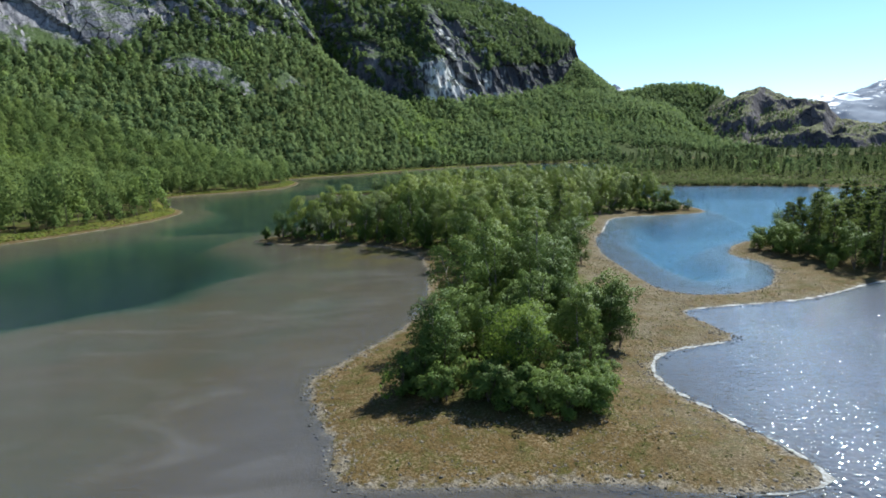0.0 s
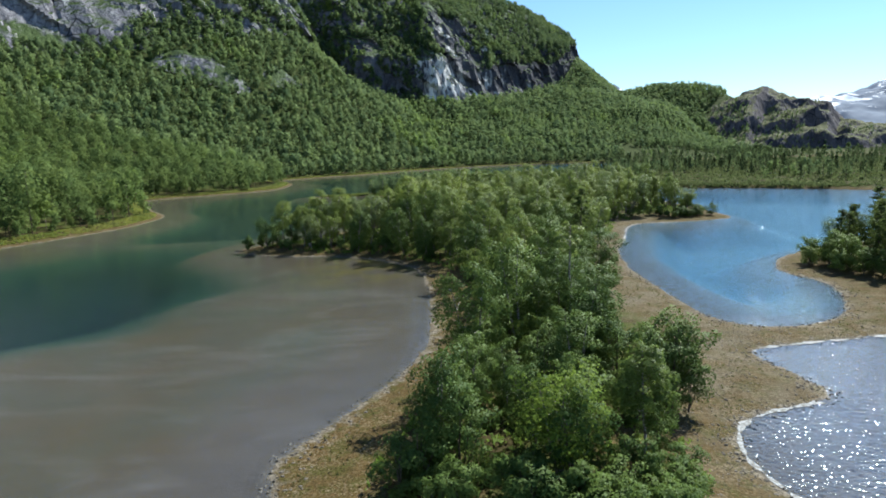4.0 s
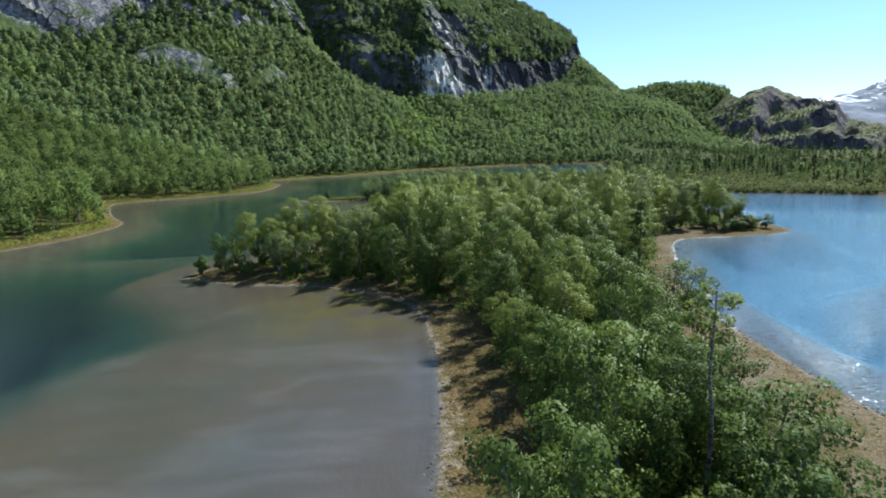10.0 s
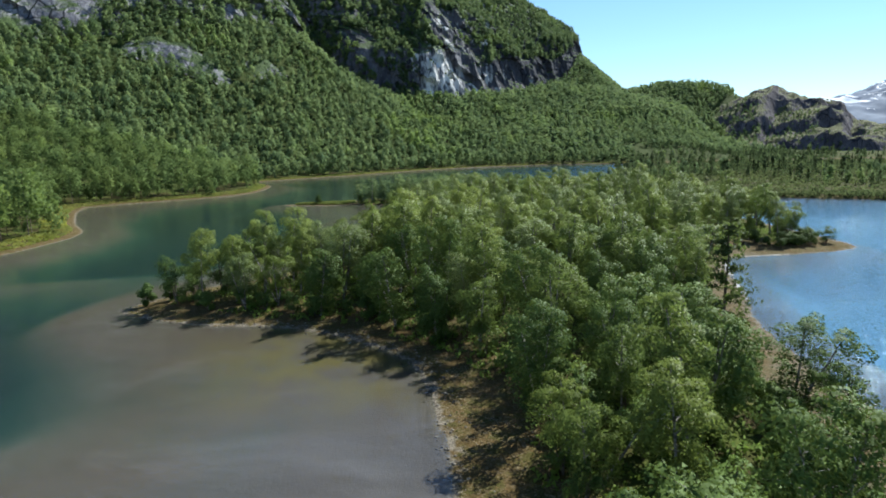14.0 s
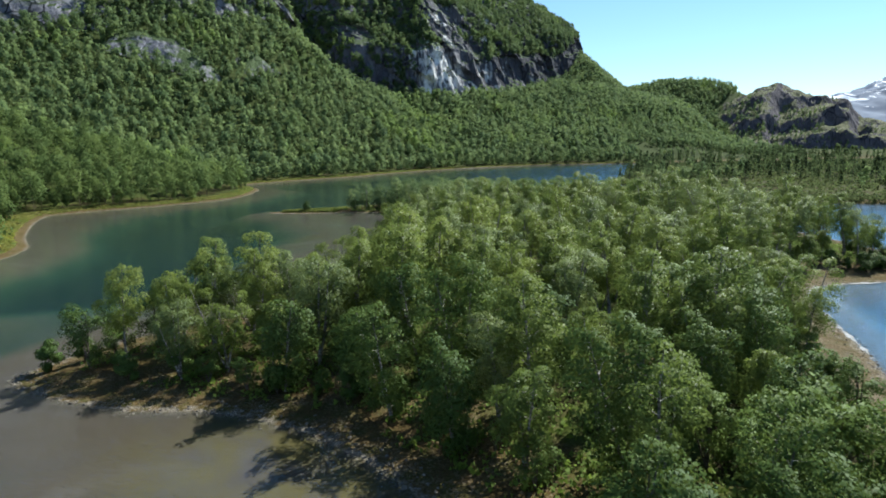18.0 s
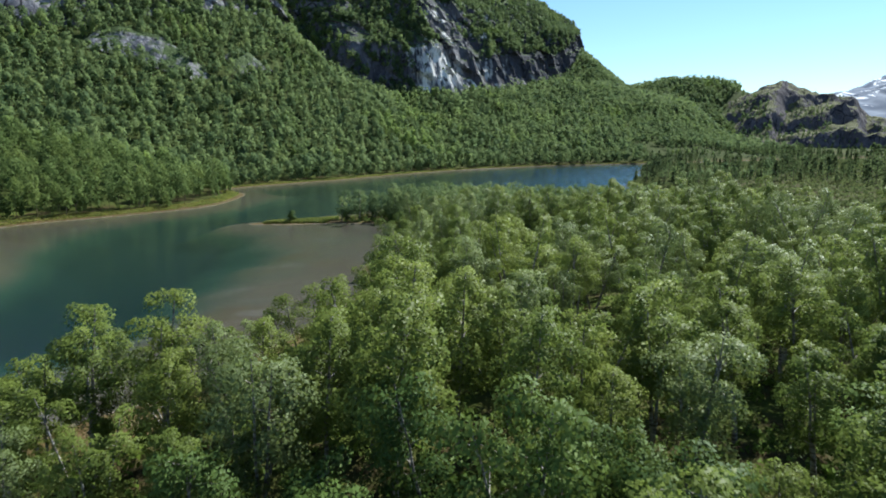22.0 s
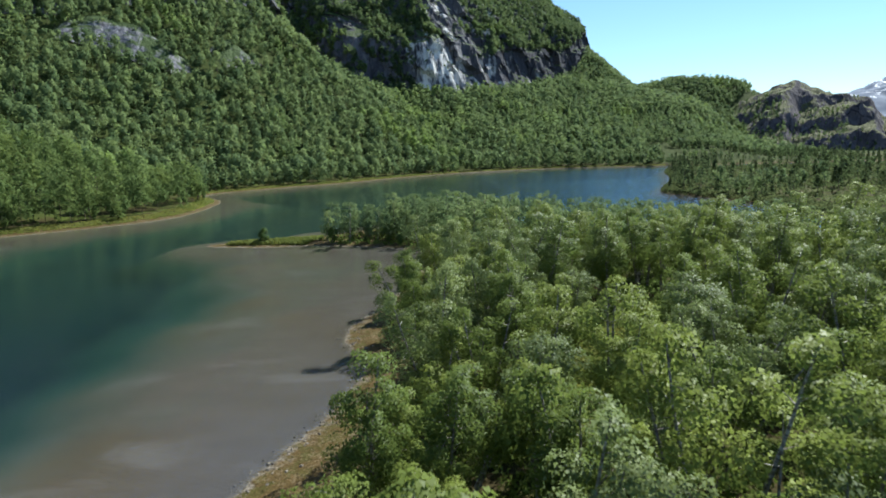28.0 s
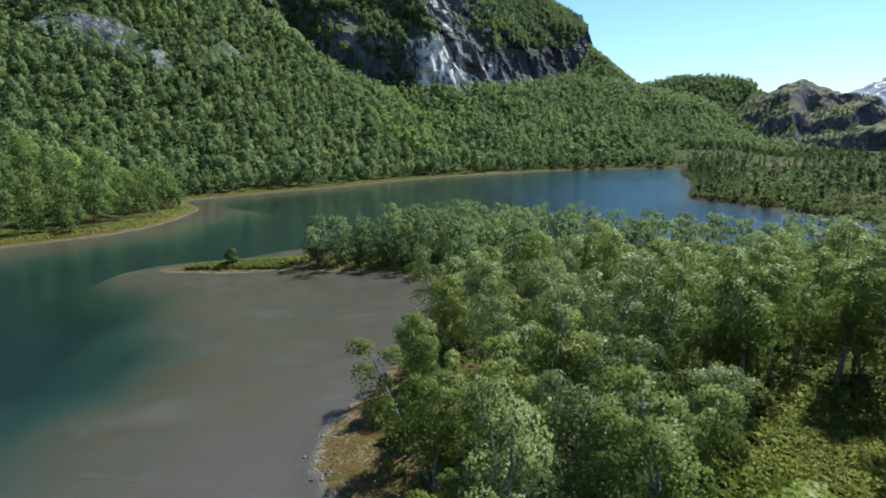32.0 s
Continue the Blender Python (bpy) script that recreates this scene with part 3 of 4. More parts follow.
def hill_height(P):
    """The bare rocky hill: a ridge that falls to the right, with crags on its near side."""
    top = np.interp(P[:, 0], [300, 330, 368, 401, 440, 462, 500, 545, 600, 680, 760], [8, 34, 60, 72, 80, 81, 62, 46, 26, 40, 30])
    warp = P[:, 1] + 26 * fnoise(P, 0.012, 51, 3)
    up = np.interp(warp, [690, 712, 722, 760, 775, 815, 828, 856, 920, 1010], [-0.1, 0.06, 0.24, 0.34, 0.56, 0.66, 0.90, 1.0, 0.8, 0.2])
    crag = np.abs(fnoise(P @ np.array([[0.8, 0.6], [-0.6, 0.8]]) * (1, 0.45), 0.03, 53, 4))
    cell = np.floor(P @ np.array([[0.75, 0.66], [-0.66, 0.75]]) / (26, 13) + 0.4 * fnoise(P, 0.03, 57, 2)[:, None])
    r = np.sin(cell[:, 0] * 127.1 + cell[:, 1] * 311.7) * 43758.5453
    u = ((P[:, 0] - 452) * 0.81 - (P[:, 1] - 850) * 0.58 + 10 * fnoise(P, 0.02, 59, 2)) / 78
    rib = u - np.floor(u)                         # slanting ribs: a gentle back and a steep broken side
    rib = np.where(rib < 0.86, rib / 0.86, (1 - rib) / 0.14) - 0.5
    return top * up + 15 * rib * step(up, 0.05, 0.4) * (1 - 0.6 * step(up, 0.85, 1.0)) + 12 * (crag - 0.3) * step(up, 0.05, 0.3) + 8 * np.abs(fnoise(P, 0.045, 58, 3)) * step(up, 0.05, 0.3) + 2.4 * (r - np.floor(r) - 0.5) * step(up, 0.0, 0.2) + 1.6 * fnoise(P, 0.15, 55, 3) - 1


def ridge_hill():
    x, y = np.arange(300, 760, 2.6), np.arange(660, 1010, 2.6)
    X, Y = np.meshgrid(x, y, indexing="ij")
    P = np.stack([X.ravel(), Y.ravel()], 1)
    return new("rock_hill", mesh_grid("rock_hill", np.column_stack([P, hill_height(P)]), len(x), len(y), M_ROCK2, False))


tagged(ridge_hill(), "dark bare rock hill with heather and crags", "hill", kind="structure")


# ---- trees ----
def tube(path, radii, n=5):
    V, F = [], []
    for i, (p, r) in enumerate(zip(path, radii)):
        a = np.arange(n) * 2 * math.pi / n
        V.append(np.column_stack([p[0] + r * np.cos(a), p[1] + r * np.sin(a), np.full(n, p[2])]))
    for i in range(len(path) - 1):
        for j in range(n):
            F.append((i * n + j, i * n + (j + 1) % n, (i + 1) * n + (j + 1) % n, (i + 1) * n + j))
    return np.vstack(V), np.array(F)


def leaves(rng, centres, size, out, bias=0.9, middle=None, ball=0.55, wide=0.85):
    """Diamond leaves of about that size at the centres, facing out roughly. Gives vertices, faces and soft normals."""
    n = len(centres)
    out = out / (np.linalg.norm(out, axis=1)[:, None] + 1e-9)
    a = rng.normal(size=(n, 3))
    a /= np.linalg.norm(a, axis=1)[:, None]
    a = a * (1 - 0.45 * bias) + bias * out
    a /= np.linalg.norm(a, axis=1)[:, None] + 1e-9
    a *= np.where((a * out).sum(1) < 0, -1, 1)[:, None]
    b = np.cross(a, rng.normal(size=(n, 3)))
    b /= np.linalg.norm(b, axis=1)[:, None] + 1e-9
    c = np.cross(a, b)
    s = size * rng.uniform(0.6, 1.3, (n, 1))
    V = np.stack([centres - b * s * wide - c * s * 0.5, centres + b * s * wide - c * s * 0.4 + a * s * 0.2, centres + c * s * 0.95], 1).reshape(-1, 3)
    soft = 0.55 * a + 0.6 * out
    if middle is not None:
        m = centres - middle
        soft = soft + ball * m / (np.linalg.norm(m, axis=1)[:, None] + 1e-9)
    soft /= np.linalg.norm(soft, axis=1)[:, None] + 1e-9
    soft = np.where((soft * a).sum(1)[:, None] < 0.1, a, soft)
    return V, np.arange(3 * n).reshape(n, 3), np.repeat(soft, 3, 0)


def birch_shape(seed, h, spread, stems, n_limb, n_leaf, leaf, low=0.28, droop=0.15):
    """Trunk with its limbs, and leaf diamonds gathered in domed clumps, of one broad-leaved tree."""
    rng = np.random.default_rng(seed)
    TV, TF, off, tips = [], [], 0, []

    def add(path, radii, n, root=None):
        nonlocal off
        v, f = tube(path, radii, n)
        TV.append(v), TF.append(f + off)
        if root is not None:                      # a web of bark joins the limb to its stem
            TF.append(np.array([(root, root + 1, off + 1, off), (root, off, off + 2, root + 1)]))
        off += len(v)
        return off - len(v)

    for k in range(stems):
        lean = rng.normal(size=2) * (0.05 if stems == 1 else 0.16)
        hh = h * rng.uniform(0.82, 1.0) if k else h
        z = np.linspace(-0.2, hh * 0.93, 9)
        wob = np.cumsum(rng.normal(size=(9, 2)) * 0.04 * h / 8, 0)
        path = np.column_stack([lean[0] * z + wob[:, 0], lean[1] * z + wob[:, 1], z])
        stem = add(path, 0.012 * h * (1 - z / hh * 0.92) + 0.01, 6)
        for i in range(n_limb // stems):
            x = (i + rng.random()) / (n_limb // stems)
            t = low + (0.98 - low) * x
            p0 = np.array([np.interp(t * hh * 0.93, z, path[:, j]) for j in range(3)])
            ang = i * 2.4 + rng.random() * 1.2
            prof = (0.22 + 0.78 * math.sin(math.pi * (0.16 + 0.68 * x)) ** 0.9) * (0.75 if stems > 1 else 1.0)
            L = spread * prof * rng.uniform(0.6, 1.15)
            d = np.array([math.cos(ang), math.sin(ang), rng.uniform(0.4, 1.0)])
            q = np.array([p0 + d * L * u + np.array([0, 0, -droop * L * u * u * 1.6]) for u in (0, 0.35, 0.7, 1.0)])
            ring = stem + 6 * min(7, int(np.searchsorted(z, p0[2])) - 1) + (i % 5)
            add(q, np.array([0.022, 0.015, 0.009, 0.004]) * h / 8 * (0.6 + prof), 4, ring)
            tips += [(q[3], 0.21 * spread + 0.13 * L), (0.45 * q[1] + 0.55 * q[2], 0.13 * spread + 0.12 * L)]
        tips.append((path[-1] - (0, 0, 0.12), 0.24 * spread))
    tips = [(p, r * rng.uniform(0.7, 1.3)) for p, r in tips]
    w = np.array([r for _, r in tips]) ** 2
    pick = rng.choice(len(tips), n_leaf, p=w / w.sum())
    mid = np.array([tips[i][0] for i in pick])
    rad = np.array([tips[i][1] for i in pick])[:, None]
    o = rng.normal(size=(n_leaf, 3)) + (0, 0, 0.55)
    o /= np.linalg.norm(o, axis=1)[:, None]
    c = mid + o * rad * rng.uniform(0.78, 1.06, (n_leaf, 1)) * (1.0, 1.0, 0.95)
    c[:, 2] -= (rad * rng.random((n_leaf, 1)) ** 3)[:, 0] * droop * 2.4
    c[:, 2] = np.maximum(c[:, 2], 0.12)
    LV, LF, LN = leaves(rng, c, leaf, o + (0, 0, 0.3), 0.8, np.array([0, 0, 0.58 * h]), 0.9, 0.72)
    return np.vstack(TV), np.vstack(TF), LV, LF, LN


def pine_shape(seed, h, spread, whorls, per, leaf, bare=0.3):
    rng = np.random.default_rng(seed)
    TV, TF, off, cs = [], [], 0, []
    z = np.linspace(-0.2, h, 8)
    v, f = tube(np.column_stack([rng.normal(size=8) * 0.04, rng.normal(size=8) * 0.04, z]), 0.016 * h * (1 - z / h * 0.95) + 0.01, 6)
    TV.append(v), TF.append(f)
    off = len(v)
    for i in range(whorls):
        t = bare + (0.99 - bare) * i / whorls
        for j in range(5):
            a = rng.uniform(0, 6.28)
            L = spread * (1 - (t - bare) / (1.05 - bare)) ** 0.7 * rng.uniform(0.6, 1.15) + 0.12
            p0 = np.array([0, 0, t * h])
            d = np.array([math.cos(a), math.sin(a), rng.uniform(0.0, 0.45)])
            q = np.array([p0, p0 + d * L * 0.55, p0 + d * L + (0, 0, 0.06 * L)])
            v, f = tube(q, (0.02, 0.013, 0.005), 4)
            ring = 6 * min(6, int(t * 7)) + j
            TV.append(v), TF.append(f + off), TF.append(np.array([(ring, ring + 1, off + 1, off)]))
            off += len(v)
            u = rng.uniform(0.25, 1.05, per)
            cs.append(p0 + d * L * u[:, None] + rng.normal(size=(per, 3)) * 0.14 * (1, 1, 0.7))
    cs = np.vstack(cs)
    LV, LF, LN = leaves(rng, cs, leaf, rng.normal(size=cs.shape) * 0.5 + (cs - (0, 0, 0.5 * h)) * (1, 1, 0.4), 0.6)
    return np.vstack(TV), np.vstack(TF), LV, LF, LN


def far_pine(seed, h, n, leaf):
    rg = np.random.default_rng(seed)
    z = np.array([-1.0, h * 0.5, h])
    TV, TF = tube(np.column_stack([z * 0, z * 0, z]), (0.11, 0.08, 0.02), 3)
    t = rg.uniform(0.25, 1.0, n)
    r = 0.17 * h * (1.08 - t) ** 0.6 * rg.uniform(0.5, 1.1, n)
    a = rg.integers(0, 9, n) * 0.7 + rg.normal(size=n) * 0.25
    o = np.column_stack([np.cos(a), np.sin(a), rg.normal(size=n) * 0.4 + 0.2])
    c = np.column_stack([r * np.cos(a), r * np.sin(a), t * h])
    LV, LF, LN = leaves(rg, c, leaf, o, 0.7)
    return TV, TF, LV, LF, LN


def tree_thing(kind, shape, leaf_mat, bark_mat, label, category, group=""):
    """An Empty at the foot, with a trunk and a crown."""
    TV, TF, LV, LF, LN = shape
    root = new(kind)
    t = new("trunk", mesh_raw("trunk", TV, TF, bark_mat, True))
    c = new("crown", mesh_raw("crown", LV, LF, leaf_mat, nrm=LN))
    t.parent = c.parent = root
    return tagged(root, label, category, group)


def scatter(rng, ring, gap, tries=40000, keep=None, limit=None):
    """Places inside a ring, no two nearer than gap."""
    lo, hi = ring.min(0), ring.max(0)
    P = rng.uniform(lo, hi, (tries, 2))
    P = P[inside(P, ring)]
    if keep is not None:
        P = P[keep(P)]
    g = {}
    out = []
    for p in P:
        gp = gap * rng.uniform(0.8, 1.25)
        c = (int(p[0] // gap), int(p[1] // gap))
        if all((p[0] - q[0]) ** 2 + (p[1] - q[1]) ** 2 > gp * gp for i in (-1, 0, 1) for j in (-1, 0, 1) for q in g.get((c[0] + i, c[1] + j), ())):
            g.setdefault(c, []).append(p)
            out.append(p)
            if limit and len(out) >= limit:
                break
    return np.array(out)


rng = np.random.default_rng(7)
BIRCH_LABEL = "slender green birch on the lake shore"
birches = [tree_thing("birch", birch_shape(10 + i, h, sp, st, 26, 8200, 0.078, 0.36, 0.40), M_LEAF, M_BARK, BIRCH_LABEL, "tree", "birches on the peninsula")
           for i, (h, sp, st) in enumerate([(8.2, 1.65, 1), (7.6, 1.7, 2), (8.9, 1.75, 2), (6.8, 1.8, 3), (6.0, 1.4, 1), (8.0, 1.8, 3)])]
bushes = [tree_thing("willow_bush", birch_shape(30 + i, h, sp, 4, 20, 3800, 0.088, 0.04, 0.10), M_BUSH, M_TRUNK, "dense leafy green willow bush on the shore", "bush", "willow bushes on the shore")
          for i, (h, sp) in enumerate([(3.4, 1.5), (4.6, 1.7), (2.2, 1.1)])]
tall = [tree_thing("leafy_birch", birch_shape(36 + i, h, 2.0, 2, 36, 8400, 0.090, 0.03, 0.25), M_BUSH, M_BARK, "full green birch with leaves down to the ground", "tree", "leafy birches at the end of the peninsula")
        for i, h in enumerate((7.4, 6.2))]
light_bush = tree_thing("willow_bush", birch_shape(34, 2.9, 1.5, 4, 24, 4200, 0.085, 0.03, 0.10), M_LIGHT, M_TRUNK, "low yellow green willow bush on the shore", "bush", "willow bushes on the shore")
# Birches again, in the leaf colour that carries the painted sheen.
silvery = [tree_thing("grey_willow", birch_shape(90 + i, h, sp, st, 28, 8200, 0.076, 0.32, 0.35), M_SHEEN, M_BARK, "tall birch with a silvery sheen painted into its leaves", "tree", "grey willows on the peninsula")
           for i, (h, sp, st) in enumerate([(7.8, 1.8, 2), (7.0, 1.9, 3), (8.4, 1.75, 2)])]
ROOTS = []



def plant(src, x, y, z, k=1.0, kz=1.0):
    m = pose(x, y, z, 0, 0, rng.uniform(0, 360))
    ob = copy_thing(src, m) if src in ROOTS else src
    ROOTS.append(src)
    ob.matrix_basis = m
    ob.scale = (k, k, k * kz)
    return ob


spots = scatter(rng, TREES, 3.3)
GLADE = np.array([(4.6, 141.0), (8.6, 149.5), (13.6, 156.0)])
spots = spots[(dist_line(spots, GLADE)[0] > 3.0) & (np.hypot(spots[:, 0] - 15.5, spots[:, 1] - 74.5) > 4.6)]
front = scatter(rng, TREES, 3.1, keep=lambda P: (P[:, 1] < 58) & (P[:, 1] > 36) & ((P[:, 0] < 6.5) | (P[:, 1] > 43)) & (signed(P, TREES) > 0.9) & (np.hypot(P[:, 0] - 4.2, P[:, 1] - 35.0) > 2.6))
spots = np.vstack([spots[spots[:, 1] >= 58], front])
spots = spots[np.argsort(spots[:, 1])]
hz = height(spots)[0]
edge = signed(spots, TREES)
back_spots = []
n_birch = 0
for p, z, e in zip(spots, hz, edge):
    k_edge = 0.80 + 0.20 * min(1.0, e / 4) if p[1] > 62 else 1.0
    if 58 < p[1] < 100 and e < 3.4 and p[0] > 7:
        plant(bushes[rng.integers(2)], p[0], p[1], z, rng.uniform(0.6, 0.95))
    elif p[1] < 62 or (p[1] < 100 and rng.random() < 0.5):
        if rng.random() < 0.8:
            low = 0.78 if p[1] < 42 else 1.0
            plant(tall[rng.integers(len(tall))], p[0], p[1], z, rng.uniform(0.72, 1.04) * low, rng.uniform(0.9, 1.15))
        else:
            plant(bushes[rng.integers(2)], p[0], p[1], z, rng.uniform(0.8, 1.2))
    elif n_birch < 299 and p[1] < 175:
        n_birch += 1
        grey = rng.random() < (0.3 if p[1] > 118 else 0.12)
        plant(silvery[rng.integers(3)] if grey else birches[rng.integers(len(birches))], p[0], p[1], z, rng.uniform(0.70, 1.15) * k_edge, rng.uniform(0.92, 1.08))
    else:
        back_spots.append((p[0], p[1], z))
# bushes along the edge of the wood
def hz_of(p):
    """A quick look at the height of the low land."""
    d = signed(np.array([p]), PEN)[0]
    return float(min(max(0.085 * d, 0.0), 0.55 + 0.03 * max(d, 0), 1.6) - 0.06)


def hem(P):
    e = signed(P, TREES)
    return (e > -0.7) & (e < 1.3) & (P[:, 1] < 222) & (P[:, 1] > 30) & ((P[:, 1] < 206) | (P[:, 0] < 0))


for q in scatter(rng, TREES, 2.2, 60000, hem):
    if q[1] < 60:
        small = 0.55 if q[0] > 6.5 and q[1] < 46 else 1.0
        plant(bushes[rng.integers(3)], q[0], q[1], hz_of(q), rng.uniform(0.5, 1.15) * small, rng.uniform(0.7, 1.0))
    elif q[1] < 84 or q[1] > 118 or q[0] < -6 or rng.random() < 0.55:
        plant(bushes[rng.integers(3)], q[0], q[1], hz_of(q), rng.uniform(0.4, 0.8))


for q in scatter(rng, TREES, 3.2, 20000, lambda P: (P[:, 1] < 82) & (signed(P, TREES) > 1.2)):
    plant(bushes[rng.integers(2)], q[0], q[1], hz_of(q), rng.uniform(0.6, 0.95))
lime_tree = tree_thing("leafy_birch", birch_shape(39, 5.2, 2.1, 3, 34, 4600, 0.08, 0.30, 0.2), M_LIME, M_BARK, "round bright yellow green young birch at the clump's front", "tree", "leafy birches at the end of the peninsula")
plant(lime_tree, 4.2, 35.0, 0.55, 1.0)
plant(birches[4], 8.6, 37.2, 0.45, 0.95, 1.0)
for x, y, k in ((11.0, 42.6, 1.0), (12.2, 43.4, 1.05), (12.8, 44.8, 0.9), (11.4, 44.6, 1.1), (12.6, 42.2, 0.6)):
    plant(bushes[1], x, y, 0.5, k, 0.95)
for x, y, k in ((7.6, 32.6, 0.6), (8.6, 33.8, 0.5), (6.2, 33.2, 0.7), (-1.8, 35.2, 0.8), (9.6, 35.6, 0.6), (2.2, 33.4, 0.85), (3.6, 31.9, 0.6), (5.2, 31.5, 0.75), (6.6, 31.0, 0.7), (8.0, 31.6, 0.7), (8.9, 33.2, 0.6), (-2.6, 34.6, 0.7), (-0.6, 33.0, 0.8)):
    plant(light_bush if y < 33.3 and x > 3 else bushes[rng.integers(2)], x, y, 0.35, k * (1.25 if y < 33.3 and x > 3 else 1.0), 0.8)


def forest(name, spots, zs, shapes, leaf_mat, bark_mat, label, smin=0.55, smax=1.12):
    """Many far trees joined into one mesh."""
    VV, FF, MI, NN, TI, off = [], [], [], [], [], 0
    which = rng.integers(len(shapes), size=len(spots))
    for k, (TV, TF, LV, LF, LN) in enumerate(shapes):
        S = np.vstack([TV, LV])
        TF = np.vstack([TF[:, [0, 1, 2]], TF[:, [0, 2, 3]]])
        T = np.vstack([TF, LF + len(TV)])
        mi = np.concatenate([np.ones(len(TF)), np.zeros(len(LF))])
        sel = np.where(which == k)[0]
        a = rng.uniform(0, 6.28, len(sel))
        sc = rng.uniform(smin, smax, len(sel))
        c, s = np.cos(a), np.sin(a)
        X = (S[None, :, 0] * c[:, None] - S[None, :, 1] * s[:, None]) * sc[:, None] + spots[sel, 0][:, None]
        Y = (S[None, :, 0] * s[:, None] + S[None, :, 1] * c[:, None]) * sc[:, None] + spots[sel, 1][:, None]
        Z = S[None, :, 2] * sc[:, None] + zs[sel][:, None]
        VV.append(np.stack([X, Y, Z], -1).reshape(-1, 3))
        FF.append((T[None] + (np.arange(len(sel)) * len(S))[:, None, None] + off).reshape(-1, 3))
        N = np.vstack([TV * (1, 1, 0) + (1e-4, 0, 0), LN])
        N /= np.linalg.norm(N, axis=1)[:, None] + 1e-9
        NN.append(np.stack([N[None, :, 0] * c[:, None] - N[None, :, 1] * s[:, None], N[None, :, 0] * s[:, None] + N[None, :, 1] * c[:, None],
                            np.broadcast_to(N[None, :, 2], (len(sel), len(N)))], -1).reshape(-1, 3))
        MI.append(np.tile(mi, len(sel)))
        TI.append(np.repeat(rng.random(len(sel)) ** 1.4, len(S)))
        off += len(sel) * len(S)
    ob = new(name, mesh_raw(name, np.vstack(VV), np.vstack(FF), [leaf_mat, bark_mat], False, np.concatenate(MI), np.vstack(NN)))
    ob.data.attributes.new("tint", "FLOAT", "POINT").data.foreach_set("value", np.concatenate(TI).astype(np.float32))
    return tagged(ob, label, "forest", kind="stuff")


def low_birch(seed, h, n, leaf, bare=0.12):
    rg = np.random.default_rng(seed)
    z = np.array([-1.0, h * 0.4, h * 0.9])
    TV, TF = tube(np.column_stack([z * 0, z * 0, z]), (0.09, 0.06, 0.02), 3)
    lobes = rg.normal(size=(8, 3)) * (0.115 * h, 0.115 * h, 0.21 * h) + (0, 0, 0.52 * h)
    lobes[0] = (0, 0, 0.84 * h)
    o = rg.normal(size=(n, 3))
    o /= np.linalg.norm(o, axis=1)[:, None]
    c = lobes[rg.integers(8, size=n)] + o * 0.155 * h * rg.uniform(0.6, 1.1, (n, 1)) * (1, 1, 1.15)
    c[:, 2] = np.where(c[:, 2] < bare * h, rg.uniform(bare, 0.95, n) * h, np.minimum(c[:, 2], 1.04 * h))
    LV, LF, LN = leaves(rg, c, leaf, o + (0, 0, 0.35), 0.75, np.array([0, 0, 0.45 * h]), 0.55)
    return TV, TF, LV, LF, LN


WS = smooth_ring(WEST_SHORE, 4, False)
west_zone = np.array([(-260, 40), (-60, 40), (-60, 330), (160, 490), (330, 520), (360, 1000), (350, 1200), (212, 1150), (219, 1060), (213, 985), (201, 910), (176, 826), (138, 765), (84, 696),
                      (18, 628), (-38, 612), (-88, 580), (-122, 540), (-168, 474), (-228, 409), (-268, 364), (-338, 254)], float)


def west_keep(P):
    s = signed(P, WEST)
    return (s > 5.5) & (fnoise(P, 0.03, 21) > -0.8) & (dist_line(P, OUTCROP_A)[0] > 6) & (dist_line(P, OUTCROP_B)[0] > 5) & (P[:, 0] > -0.75 * P[:, 1] - 14) & ((P[:, 0] < 150) | (P[:, 1] > 555)) & ((P[:, 0] < 245) | (P[:, 1] > 640))


near_shapes = [low_birch(40 + i, h, 460, 0.34, 0.26) for i, h in enumerate((9.5, 11.0, 8.5, 10.0))]
mid_shapes = [low_birch(46 + i, h, 200, 0.62) for i, h in enumerate((9.5, 11.0, 8.5))]
far_shapes = [low_birch(50 + i, h, 120, 0.88) for i, h in enumerate((9.5, 11.0, 8.5))]
BK = np.array(back_spots)
back_shapes = [birch_shape(80 + i, 8.3, 1.8, 1, 12, 600, 0.22, 0.36, 0.25) for i in range(4)]
forest("birch_wood", BK[:, :2], BK[:, 2], back_shapes, M_LEAF_FAR, M_BARK, "green birch wood at the back of the peninsula", 0.62, 0.84)
S2 = scatter(rng, TREES, 2.2, 60000, lambda P: (P[:, 1] > 192) & (P[:, 0] < 8) & (signed(P, TREES) < 7))
forest("birch_wood", S2, height(S2)[0], near_shapes, M_LEAF_FAR, M_TRUNK, "young green birches where the spit begins", 0.26, 0.55)
W = scatter(rng, west_zone, 3.9, 210000, west_keep)
wz = height(W)[0]
band = np.where((W[:, 0] > 140) & (W[:, 1] < 660), 3, np.digitize(W[:, 1], (290, 520)))
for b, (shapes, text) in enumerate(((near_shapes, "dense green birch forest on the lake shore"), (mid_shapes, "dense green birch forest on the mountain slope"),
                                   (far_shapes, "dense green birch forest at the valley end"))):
    forest("birch_forest", W[band == b], wz[band == b], shapes, M_LEAF_FAR if b else M_LEAF_BANK_SHADED, M_TRUNK, text)

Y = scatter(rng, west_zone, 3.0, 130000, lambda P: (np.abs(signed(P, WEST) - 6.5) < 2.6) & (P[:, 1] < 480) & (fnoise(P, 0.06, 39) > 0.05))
forest("birch_forest", Y, height(Y)[0], mid_shapes, M_LEAF_BANK_SHADED, M_TRUNK, "young green birches along the bank", 0.25, 0.55)

